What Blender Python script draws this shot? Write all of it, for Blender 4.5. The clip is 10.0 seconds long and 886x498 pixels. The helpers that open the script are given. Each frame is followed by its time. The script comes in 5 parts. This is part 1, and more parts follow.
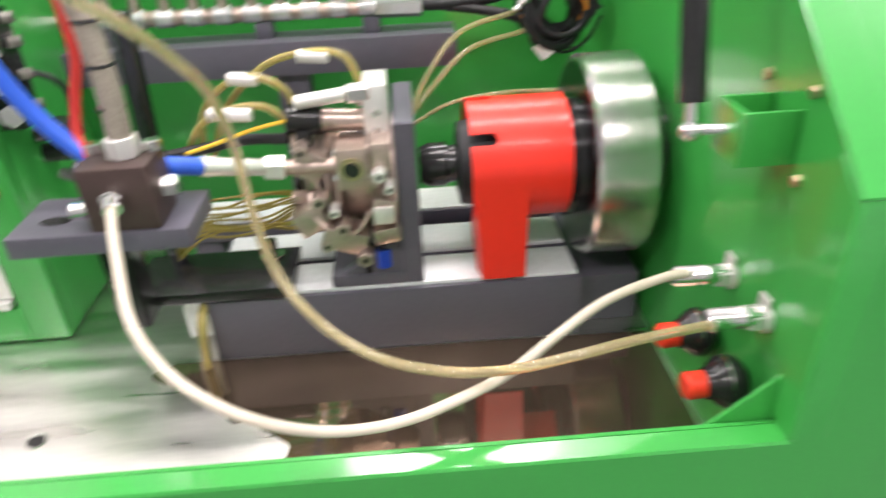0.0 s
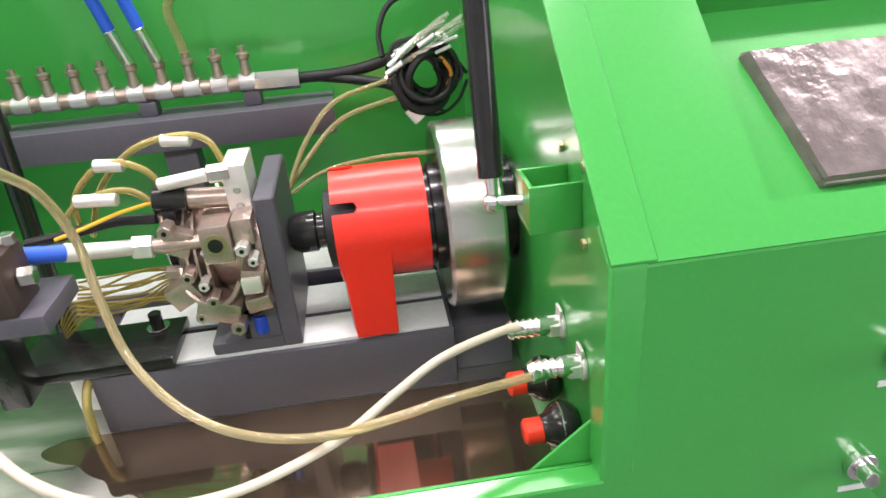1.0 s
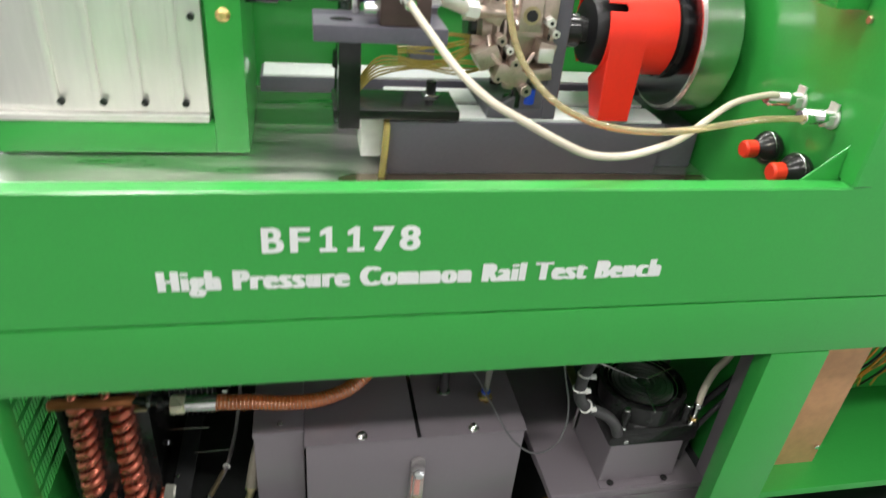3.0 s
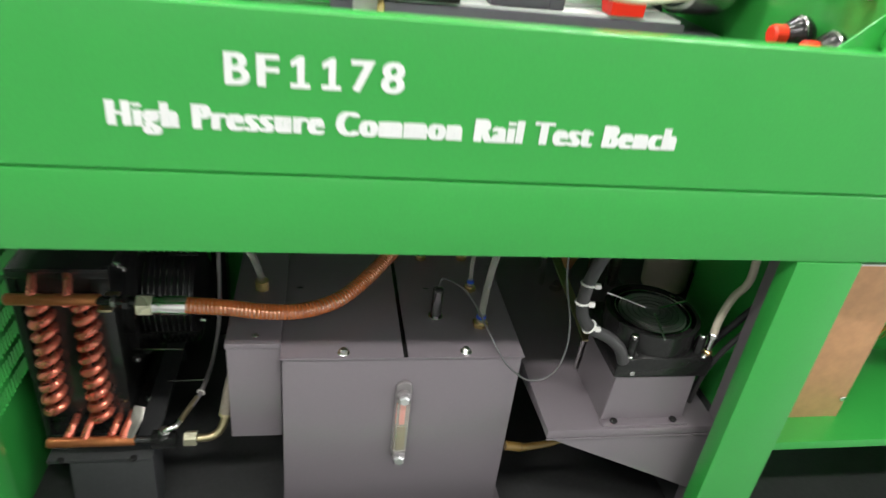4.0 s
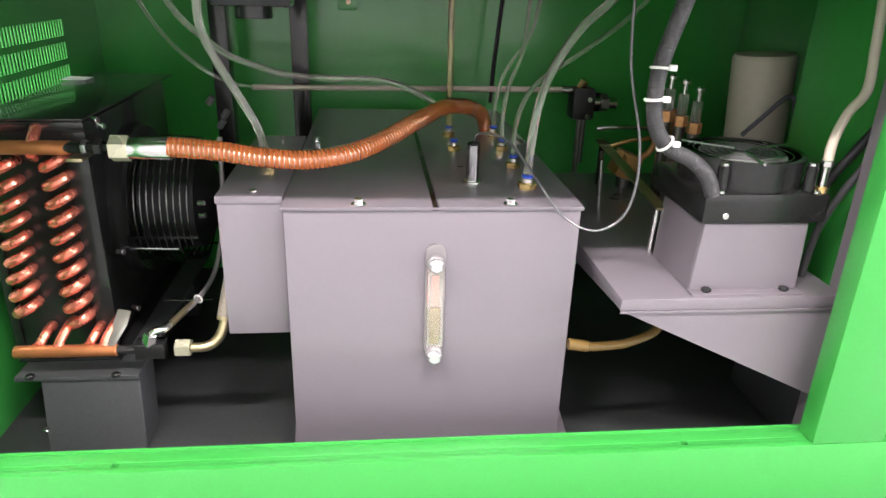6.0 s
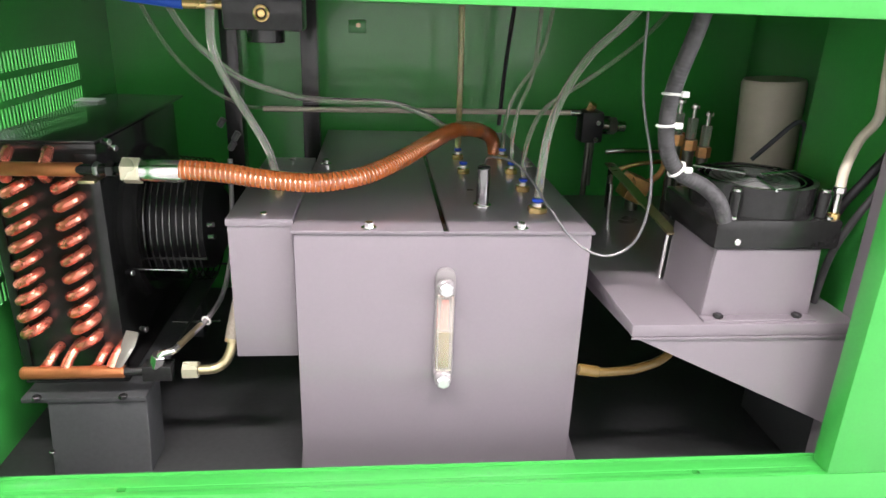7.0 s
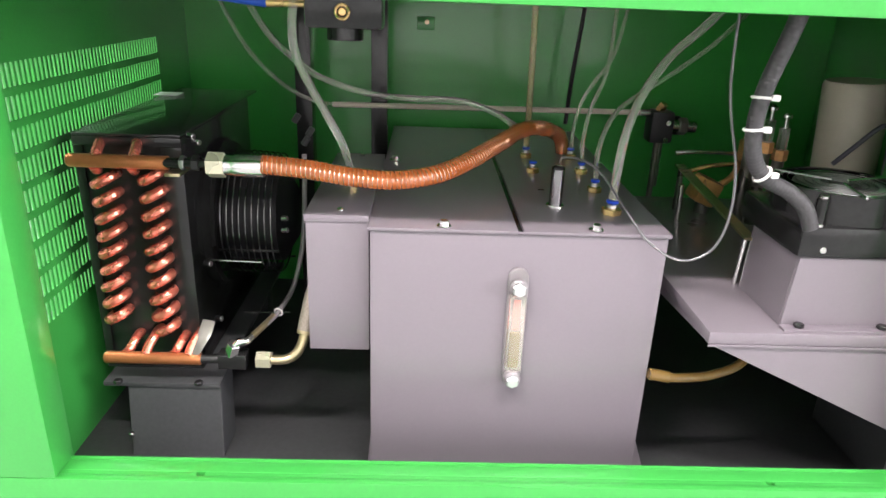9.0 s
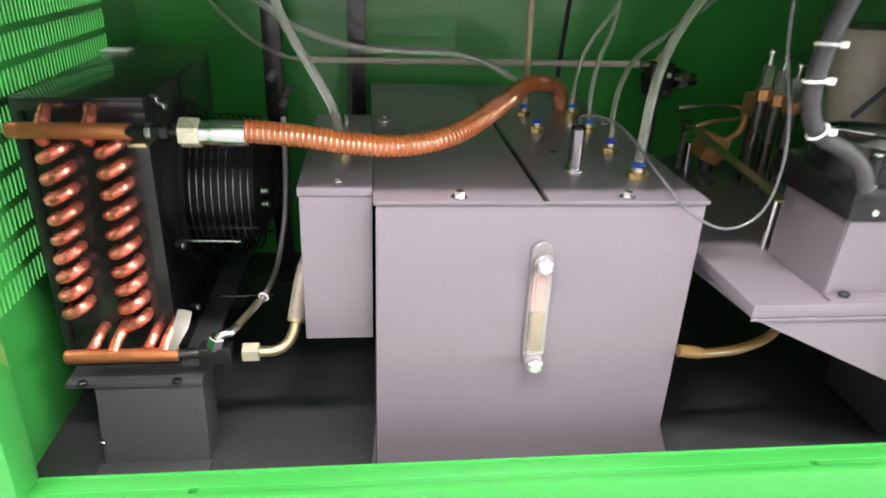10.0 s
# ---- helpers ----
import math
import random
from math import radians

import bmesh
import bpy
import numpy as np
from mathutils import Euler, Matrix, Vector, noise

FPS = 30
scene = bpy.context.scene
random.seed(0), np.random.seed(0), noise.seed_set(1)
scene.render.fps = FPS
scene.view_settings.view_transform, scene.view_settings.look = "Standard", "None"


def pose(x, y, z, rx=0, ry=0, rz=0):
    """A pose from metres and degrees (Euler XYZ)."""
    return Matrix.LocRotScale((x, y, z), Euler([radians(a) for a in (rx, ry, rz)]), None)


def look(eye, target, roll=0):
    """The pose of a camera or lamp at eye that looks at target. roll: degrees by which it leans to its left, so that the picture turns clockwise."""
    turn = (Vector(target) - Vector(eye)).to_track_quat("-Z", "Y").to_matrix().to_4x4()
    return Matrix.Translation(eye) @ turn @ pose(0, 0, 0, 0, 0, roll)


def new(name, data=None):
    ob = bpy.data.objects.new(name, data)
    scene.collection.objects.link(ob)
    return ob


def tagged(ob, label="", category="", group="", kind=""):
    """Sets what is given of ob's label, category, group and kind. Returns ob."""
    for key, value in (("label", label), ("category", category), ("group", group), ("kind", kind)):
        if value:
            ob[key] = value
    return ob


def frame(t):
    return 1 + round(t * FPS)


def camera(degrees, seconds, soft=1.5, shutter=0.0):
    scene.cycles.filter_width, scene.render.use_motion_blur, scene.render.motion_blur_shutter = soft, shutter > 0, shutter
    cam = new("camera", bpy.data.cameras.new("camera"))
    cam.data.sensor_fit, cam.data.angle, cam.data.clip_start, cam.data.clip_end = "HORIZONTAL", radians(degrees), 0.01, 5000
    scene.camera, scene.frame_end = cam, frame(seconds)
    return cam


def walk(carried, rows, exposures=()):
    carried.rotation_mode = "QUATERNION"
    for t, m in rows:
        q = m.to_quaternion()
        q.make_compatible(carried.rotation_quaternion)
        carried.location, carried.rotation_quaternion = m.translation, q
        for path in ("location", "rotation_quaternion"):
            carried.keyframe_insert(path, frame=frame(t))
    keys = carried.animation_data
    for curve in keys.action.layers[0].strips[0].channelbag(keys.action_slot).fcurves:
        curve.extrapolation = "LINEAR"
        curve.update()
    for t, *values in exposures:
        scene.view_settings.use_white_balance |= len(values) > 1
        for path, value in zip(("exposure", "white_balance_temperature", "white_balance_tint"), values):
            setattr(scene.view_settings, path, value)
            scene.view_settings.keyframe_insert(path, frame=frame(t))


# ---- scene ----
cam = camera(66.5, 10.0, shutter=0.6)
PATH = [
    (0, (0.199, -0.344, 1.321), (0.267, 1.378, 0.306), -2.9),
    (0.5, (0.293, -0.372, 1.349), (0.498, 1.376, 0.398), -4.1),
    (1, (0.316, -0.379, 1.362), (0.481, 1.382, 0.429), -5.0),
    (1.5, (0.198, -0.403, 1.347), (0.384, 1.331, 0.369), -1.8),
    (1.8, (0.015, -0.415, 1.325), (0.424, 1.338, 0.453), 0.5),
    (2, (-0.065, -0.428, 1.308), (0.387, 1.285, 0.379), -2.9),
    (2.2, (-0.12, -0.452, 1.319), (0.394, 1.186, 0.293), -1.6),
    (2.5, (-0.169, -0.519, 1.284), (0.352, 1.126, 0.271), 1.3),
    (2.7, (-0.175, -0.567, 1.267), (0.288, 1.088, 0.244), 3.4),
    (3.8, (-0.135, -0.652, 1.114), (0.184, 1.024, 0.071), 6.9),
    (4, (-0.125, -0.636, 1.059), (0.227, 1.062, 0.064), 6.9),
    (4.2, (-0.099, -0.615, 0.969), (0.086, 1.147, 0.043), 3.8),
    (4.5, (-0.096, -0.604, 0.841), (0.125, 1.25, 0.124), 3.5),
    (5, (-0.084, -0.641, 0.723), (0.206, 1.239, 0.106), 3.2),
    (5.2, (-0.08, -0.642, 0.691), (0.128, 1.228, 0.013), 1.7),
    (6.3, (-0.074, -0.617, 0.678), (0.125, 1.225, -0.073), 1.9),
    (6.5, (-0.076, -0.618, 0.681), (0.107, 1.228, -0.066), 1.6),
    (7, (-0.081, -0.616, 0.683), (0.11, 1.248, -0.016), 2.1),
    (7.5, (-0.088, -0.613, 0.685), (0.078, 1.252, -0.017), 2.1),
    (8, (-0.105, -0.613, 0.689), (0.02, 1.262, 0.002), 2.3),
    (8.5, (-0.116, -0.613, 0.691), (-0.024, 1.262, 0.001), 2.5),
    (9, (-0.116, -0.615, 0.688), (-0.057, 1.25, -0.031), 2.2),
    (9.5, (-0.133, -0.591, 0.688), (-0.028, 1.263, -0.055), 1.4),
    (10, (-0.184, -0.516, 0.668), (0.028, 1.292, -0.161), 2.3),
]
EXPOSURES = [(0.0, 0.04, 6500, 18), (1.0, 0.02, 6500, 20), (1.5, 0.02, 6500, 17), (2.0, -0.06, 6500, 13), (2.5, -0.18, 6500, 10), (2.7, -0.1, 6500, 10), (3.8, 0.50, 6500, 9), (4.2, 0.55, 6500, 9), (4.5, 0.60, 6500, 9), (5.0, 1.1, 6500, 13), (5.2, 1.32, 6500, 15), (6.3, 1.86, 6500, 20), (10.0, 1.80, 6500, 20)]
walk(cam, [(t, look(eye, target, roll)) for t, eye, target, roll in PATH], EXPOSURES)

# ---- light: a workshop hall with ceiling tube lights and two added fill windows ----
world = bpy.data.worlds.new("hall_air")
world.use_nodes = True
world.node_tree.nodes["Background"].inputs[0].default_value = (0.8, 0.9, 1.0, 1)
world.node_tree.nodes["Background"].inputs[1].default_value = 0.15
scene.world = world
LAMP_POWER = 32.0
SIDE_FILL_POWER = 60.0
REAR_FILL_POWER = 56.0
LAMP_SPOTS = [(-1.5, 0.35), (0.3, 0.35), (2.2, 0.35), (-1.5, -1.5), (0.45, -1.5), (-1.6, 1.9), (0.4, 1.9)]


# ---- materials ----
def mat(name, color, rough=0.4, metal=0.0, grain=60.0, vary=0.12, bump=0.05, stains=6.0, coat=0.0, coat_rough=0.12, trans=0.0, glow=0.0, rough_vary=0.12, stretch=(1, 1, 1), ior=1.45):
    m = bpy.data.materials.new(name)
    m.use_nodes = True
    nt = m.node_tree
    b = nt.nodes["Principled BSDF"]
    b.inputs["Metallic"].default_value = metal
    b.inputs["Coat Weight"].default_value = coat
    b.inputs["Coat Roughness"].default_value = coat_rough
    b.inputs["Transmission Weight"].default_value = trans
    b.inputs["IOR"].default_value = ior
    tc = nt.nodes.new("ShaderNodeTexCoord")
    mp = nt.nodes.new("ShaderNodeMapping")
    mp.inputs["Scale"].default_value = stretch
    nt.links.new(tc.outputs["Object"], mp.inputs["Vector"])

    def tex(scale, detail):
        n = nt.nodes.new("ShaderNodeTexNoise")
        n.inputs["Scale"].default_value, n.inputs["Detail"].default_value = scale, detail
        nt.links.new(mp.outputs["Vector"], n.inputs["Vector"])
        return n
    fine, broad = tex(grain, 5), tex(stains, 4)
    mix = nt.nodes.new("ShaderNodeMath")
    mix.operation = "ADD"
    nt.links.new(fine.outputs["Fac"], mix.inputs[0])
    nt.links.new(broad.outputs["Fac"], mix.inputs[1])
    rng = nt.nodes.new("ShaderNodeMapRange")
    rng.inputs["From Min"].default_value, rng.inputs["From Max"].default_value = 0.6, 1.4
    rng.inputs["To Min"].default_value, rng.inputs["To Max"].default_value = 1 - vary, 1 + vary
    rng.clamp = False
    nt.links.new(mix.outputs[0], rng.inputs["Value"])
    sc = nt.nodes.new("ShaderNodeVectorMath")
    sc.operation = "SCALE"
    sc.inputs[0].default_value = color
    nt.links.new(rng.outputs[0], sc.inputs["Scale"])
    nt.links.new(sc.outputs[0], b.inputs["Base Color"])
    rr = nt.nodes.new("ShaderNodeMapRange")
    rr.inputs["From Min"].default_value, rr.inputs["From Max"].default_value = 0.3, 0.7
    rr.inputs["To Min"].default_value, rr.inputs["To Max"].default_value = max(0.02, rough - rough_vary * rough), rough * (1 + rough_vary)
    rr.clamp = False
    nt.links.new(broad.outputs["Fac"], rr.inputs["Value"])
    nt.links.new(rr.outputs[0], b.inputs["Roughness"])
    if bump:
        bp = nt.nodes.new("ShaderNodeBump")
        bp.inputs["Strength"].default_value, bp.inputs["Distance"].default_value = bump, 0.002
        nt.links.new(fine.outputs["Fac"], bp.inputs["Height"])
        nt.links.new(bp.outputs[0], b.inputs["Normal"])
    if glow:
        b.inputs["Emission Color"].default_value = (*color, 1)
        b.inputs["Emission Strength"].default_value = glow
    return m


GREEN = mat("green_enamel", (0.040, 0.36, 0.062), 0.30, grain=240, vary=0.06, bump=0.035, stains=3, coat=0.6, rough_vary=0.05)
GREY = mat("grey_enamel", (0.205, 0.178, 0.20), 0.28, grain=260, vary=0.03, bump=0.04, stains=4, coat=0.4, coat_rough=0.05, rough_vary=0.02)
DARK_GREY = mat("dark_grey_enamel", (0.115, 0.108, 0.135), 0.42, grain=180, vary=0.1, bump=0.06)
BLACK = mat("black_paint", (0.018, 0.018, 0.018), 0.24, grain=150, vary=0.2, bump=0.03, coat=0.4, coat_rough=0.05)
RUBBER = mat("black_rubber", (0.014, 0.014, 0.016), 0.5, grain=200, vary=0.2)
STAINLESS = mat("brushed_stainless_table", (0.72, 0.70, 0.67), 0.36, 1.0, grain=30, vary=0.12, bump=0.02, stains=4, rough_vary=0.35, stretch=(1, 8, 1))
STEEL = mat("turned_steel", (0.62, 0.60, 0.58), 0.26, 1.0, grain=12, vary=0.05, bump=0.0, stretch=(60, 0.5, 0.5), rough_vary=0.05)
MACHINED = mat("ground_steel_face", (0.88, 0.89, 0.90), 0.42, 0.15, grain=120, vary=0.08, bump=0.03)
CHROME = mat("chrome_fitting", (0.80, 0.79, 0.77), 0.2, 1.0, grain=80, vary=0.06, bump=0.02)
ALUMINIUM = mat("cast_aluminium", (0.54, 0.43, 0.375), 0.32, 0.8, grain=220, vary=0.16, bump=0.25)
BRIGHT_ALU = mat("milled_aluminium", (0.84, 0.82, 0.79), 0.38, 0.65, grain=160, vary=0.06, bump=0.05, stretch=(1, 1, 0.1))
ZINC = mat("yellow_zinc_plate", (0.55, 0.46, 0.28), 0.3, 0.9, grain=90, vary=0.12)
CREAM_ZINC = mat("pale_zinc_plate", (0.72, 0.68, 0.50), 0.28, 0.6, grain=90, vary=0.08)
NICKEL = mat("bright_nickel", (0.72, 0.72, 0.72), 0.24, 0.6, vary=0.04, bump=0.01)
GUNMETAL = mat("dark_turned_face", (0.10, 0.10, 0.11), 0.25, 1.0, vary=0.1, bump=0)
BRASS = mat("brass", (0.80, 0.57, 0.24), 0.26, 0.8, grain=90, vary=0.12)
COPPER = mat("copper_tube", (0.84, 0.24, 0.16), 0.27, 0.75, grain=70, vary=0.2, bump=0.05, stains=25)
COPPER_RAW = mat("copper_header", (0.50, 0.18, 0.07), 0.36, 0.65, grain=70, vary=0.22, bump=0.06, stains=20)
RED = mat("red_enamel", (0.92, 0.035, 0.018), 0.36, grain=200, vary=0.05, bump=0.03, coat=0.15)
RED_PLASTIC = mat("red_plastic", (0.85, 0.05, 0.02), 0.4, vary=0.05)
WHITE_HOSE = mat("cream_hose", (0.62, 0.55, 0.44), 0.32, grain=90, vary=0.07, bump=0.04, coat=0.2)
AMBER_HOSE = mat("amber_hose", (0.80, 0.68, 0.38), 0.16, grain=80, vary=0.1, bump=0.02, trans=0.72, coat=0.3)
CLEAR_HOSE = mat("clear_hose", (0.93, 0.93, 0.84), 0.07, grain=90, vary=0.04, bump=0.02, trans=0.86, coat=0.4, ior=1.33)
YELLOW_HOSE = mat("yellow_hose", (0.74, 0.60, 0.22), 0.16, grain=90, vary=0.08, trans=0.66, coat=0.2)
BLUE_HOSE = mat("blue_hose", (0.03, 0.13, 0.72), 0.35, vary=0.06)
RED_HOSE = mat("red_hose", (0.62, 0.04, 0.03), 0.4, vary=0.08)
BROWN_HOSE = mat("oil_filled_hose", (0.80, 0.22, 0.06), 0.10, grain=60, vary=0.18, bump=0.01, trans=0.40, coat=1.0, stains=14)
BRAID = mat("braided_sleeve", (0.36, 0.31, 0.26), 0.5, 0.3, grain=400, vary=0.3, bump=0.4)
CONDUIT = mat("grey_conduit", (0.055, 0.053, 0.055), 0.5, vary=0.1)
WHITE_PLASTIC = mat("white_plastic", (0.78, 0.77, 0.74), 0.4, vary=0.05)
CREAM_CAN = mat("cream_filter_can", (0.62, 0.55, 0.45), 0.38, vary=0.06, stains=8)
LETTER = mat("white_vinyl", (0.82, 0.83, 0.82), 0.45, vary=0.04)
BLUE_PLASTIC = mat("blue_plastic", (0.02, 0.08, 0.62), 0.35, vary=0.05)
BROWN_BLOCK = mat("brown_anodised_block", (0.085, 0.055, 0.05), 0.4, 0.3, grain=120, vary=0.12)
CABIN_FLOOR = mat("dark_tray_paint", (0.042, 0.043, 0.044), 0.36, grain=120, vary=0.22, bump=0.08, stains=5)
WALL_PAINT = mat("pale_wall_paint", (0.62, 0.63, 0.62), 0.7, vary=0.06, stains=1.5)
CONCRETE = mat("painted_concrete", (0.15, 0.16, 0.155), 0.5, grain=40, vary=0.15, stains=2)
WIRE_STEEL = mat("dull_wire_steel", (0.30, 0.30, 0.29), 0.3, 0.9, vary=0.1)
LAMP = mat("lit_tube", (1.0, 0.98, 0.94), 0.5, glow=9.0, vary=0.0, bump=0)
COPPER_PLATE = mat("copper_coloured_plate", (0.62, 0.33, 0.17), 0.42, 0.4, vary=0.15, stains=7)
ORANGE_WIRE = mat("orange_wire", (0.70, 0.26, 0.03), 0.4, vary=0.1)
OIL_GLASS = mat("sight_glass", (0.82, 0.80, 0.74), 0.08, vary=0.03, bump=0, trans=0.8)
OIL = mat("yellow_test_oil", (0.30, 0.235, 0.10), 0.25, vary=0.1, trans=0.3)
WRAP = mat("silver_film_wrap", (0.25, 0.205, 0.205), 0.27, 0.35, grain=55, vary=0.3, bump=1.0, stains=18, rough_vary=0.5)
OIL_FILM = mat("brown_oil_film", (0.30, 0.215, 0.155), 0.075, 0.85, grain=14, vary=0.3, bump=0.008, stains=5, coat=0.5, coat_rough=0.02, rough_vary=0.5)
HOSE_WIRE = mat("hose_spiral_wire", (0.80, 0.46, 0.30), 0.15, 0.85, vary=0.05, bump=0)
YELLOW_WIRE = mat("yellow_wire", (0.72, 0.46, 0.03), 0.4, vary=0.1)
OLIVE_WIRE = mat("olive_wire", (0.30, 0.23, 0.04), 0.35, vary=0.2, stains=40)
CHARCOAL = mat("charcoal_paint", (0.060, 0.062, 0.064), 0.5, grain=180, vary=0.15, bump=0.06)
OIL_HOSE = mat("oily_hose", (0.26, 0.16, 0.05), 0.2, grain=80, vary=0.12, trans=0.35, coat=0.3)
GREY_CABLE = mat("grey_cable", (0.13, 0.13, 0.135), 0.22, vary=0.08, bump=0)
DULL_STEEL = mat("oily_dull_steel", (0.22, 0.21, 0.19), 0.3, 0.8, vary=0.2)
FROSTED = mat("frosted_plastic", (0.29, 0.265, 0.27), 0.3, vary=0.05, trans=0.2, coat=0.5)
BLACK_WIRE = mat("black_lacquered_wire", (0.10, 0.10, 0.10), 0.16, 0.9, vary=0.1, bump=0)
BRONZE = mat("cast_bronze", (0.66, 0.34, 0.13), 0.32, 0.45, grain=120, vary=0.2, bump=0.1, stains=30)
for soft in (BLACK, CHARCOAL):
    soft.node_tree.nodes["Principled BSDF"].inputs["Specular IOR Level"].default_value = 0.3
DARK_CHROME = mat("smoked_chrome", (0.34, 0.33, 0.34), 0.12, 1.0, vary=0.08, bump=0)
DISC = mat("radially_brushed_disc", (0.55, 0.55, 0.54), 0.3, 1.0, grain=200, vary=0.1, bump=0.0)
DISC.node_tree.nodes["Principled BSDF"].inputs["Anisotropic"].default_value = 0.85
round_brush = DISC.node_tree.nodes.new("ShaderNodeTangent")
round_brush.direction_type, round_brush.axis = "RADIAL", "Z"
DISC.node_tree.links.new(round_brush.outputs[0], DISC.node_tree.nodes["Principled BSDF"].inputs["Tangent"])
DECAL = mat("gauge_scale", (0.75, 0.25, 0.2), 0.5, vary=0.1)


# ---- building helpers ----
def thing(name, base, label, category, group="", kind=""):
    e = new(name)
    e.location = base
    e.empty_display_size = 0.02
    return tagged(e, label, category, group, kind)


def mesh_of(name, bm, material, angle=32):
    bmesh.ops.recalc_face_normals(bm, faces=bm.faces)
    me = bpy.data.meshes.new(name)
    bm.to_mesh(me)
    bm.free()
    for p in me.polygons:
        p.use_smooth = True
    me.set_sharp_from_angle(angle=radians(angle))
    me.materials.append(material)
    return me


def under(ob, parent):
    ob.parent = parent
    if parent.type == "EMPTY":
        ob.matrix_parent_inverse = Matrix.Translation(-parent.location)
    return ob


def part(name, bm, material, parent, label=""):
    ob = under(new(name, mesh_of(name, bm, material)), parent)
    return tagged(ob, label)


def solo(name, bm, material, label, category, group="", kind=""):
    return tagged(new(name, mesh_of(name, bm, material)), label, category, group, kind)


def box(lo, hi, bev=0.002, bm=None, turn=None):
    """A box between two corners, its edges rounded; turn: a matrix about its centre."""
    bm = bm or bmesh.new()
    lo, hi = Vector(lo), Vector(hi)
    size, mid = hi - lo, (hi + lo) / 2
    m = Matrix.Translation(mid) @ (turn or Matrix()) @ Matrix.Diagonal((*size, 1))
    made = bmesh.ops.create_cube(bm, size=1, matrix=m)["verts"]
    if bev:
        edges = list({e for v in made for e in v.link_edges})
        bmesh.ops.bevel(bm, geom=edges, offset=min(bev, 0.45 * min(size)), segments=2, affect="EDGES", profile=0.6)
    return bm


def axis_turn(a, b):
    return (Vector(b) - Vector(a)).to_track_quat("Z", "Y").to_matrix().to_4x4()


def rod(a, b, r, r2=None, seg=20, bev=0.0008, bm=None):
    """A round bar, cone or (seg=6) hexagon from a to b."""
    bm = bm or bmesh.new()
    a, b = Vector(a), Vector(b)
    m = Matrix.Translation((a + b) / 2) @ axis_turn(a, b)
    made = bmesh.ops.create_cone(bm, cap_ends=True, segments=seg, radius1=r, radius2=r if r2 is None else r2, depth=(b - a).length, matrix=m)["verts"]
    if bev:
        caps = [e for e in {e for v in made for e in v.link_edges} if any(len(f.verts) > 4 for f in e.link_faces)]
        bmesh.ops.bevel(bm, geom=caps, offset=min(bev, 0.3 * r), segments=1, affect="EDGES")
    return bm


def ball(c, r, bm=None, scale=(1, 1, 1), seg=16):
    bm = bm or bmesh.new()
    bmesh.ops.create_uvsphere(bm, u_segments=seg, v_segments=seg // 2 + 2, radius=r, matrix=Matrix.Translation(c) @ Matrix.Diagonal((*scale, 1)))
    return bm


def smooth_line(pts, step=0.006):
    """A smooth line through the given points."""
    p = [Vector(q) for q in pts]
    p = [2 * p[0] - p[1]] + p + [2 * p[-1] - p[-2]]
    out = []
    for i in range(1, len(p) - 2):
        n = max(2, int((p[i + 1] - p[i]).length / step))
        for k in range(n):
            t = k / n
            out.append(0.5 * (2 * p[i] + (p[i + 1] - p[i - 1]) * t + (2 * p[i - 1] - 5 * p[i] + 4 * p[i + 1] - p[i + 2]) * t * t + (3 * p[i] - p[i - 1] - 3 * p[i + 1] + p[i + 2]) * t ** 3))
    return out + [p[-2]]


def tube(pts, r, seg=12, step=0.006, ribs=0.0, pitch=0.004, bm=None, straight=False):
    """A hose or bent pipe along a smooth line; ribs: depth of its corrugation."""
    bm = bm or bmesh.new()
    line = [Vector(q) for q in pts] if straight else smooth_line(pts, pitch / 4 if ribs else step)
    side, rings = None, []
    for i, c in enumerate(line):
        ahead = (line[min(i + 1, len(line) - 1)] - line[max(i - 1, 0)]).normalized()
        side = ahead.orthogonal().normalized() if side is None else (side - ahead * side.dot(ahead)).normalized()
        up = ahead.cross(side)
        rr = r - ribs * (0, 0.5, 1, 0.5)[i % 4]
        rings.append([bm.verts.new(c + rr * (math.cos(2 * math.pi * k / seg) * side + math.sin(2 * math.pi * k / seg) * up)) for k in range(seg)])
    for a, b in zip(rings, rings[1:]):
        for k in range(seg):
            bm.faces.new((a[k], a[(k + 1) % seg], b[(k + 1) % seg], b[k]))
    bm.faces.new(rings[0][::-1])
    bm.faces.new(rings[-1])
    return bm


def spring(pts, big, small, pitch):
    """A wire wound round a smooth line."""
    line = smooth_line(pts, pitch / 16)
    side, out, run = None, [], 0.0
    for i, c in enumerate(line):
        ahead = (line[min(i + 1, len(line) - 1)] - line[max(i - 1, 0)]).normalized()
        side = ahead.orthogonal().normalized() if side is None else (side - ahead * side.dot(ahead)).normalized()
        up = ahead.cross(side)
        if i:
            run += (c - line[i - 1]).length
        a = 2 * math.pi * run / pitch
        out.append(c + big * (math.cos(a) * side + math.sin(a) * up))
    return tube(out, small, 6, straight=True)


def ring(c, axis, big, small, bm=None, seg=40, sub=8, arc=1.0, start=0.0):
    """A torus, or an arc of one, about an axis."""
    a = Vector(axis).normalized()
    u = a.orthogonal().normalized()
    v = a.cross(u)
    pts = [Vector(c) + big * (math.cos(2 * math.pi * (start + arc * k / seg)) * u + math.sin(2 * math.pi * (start + arc * k / seg)) * v) for k in range(seg + 1)]
    return tube(pts, small, sub, bm=bm, straight=True)


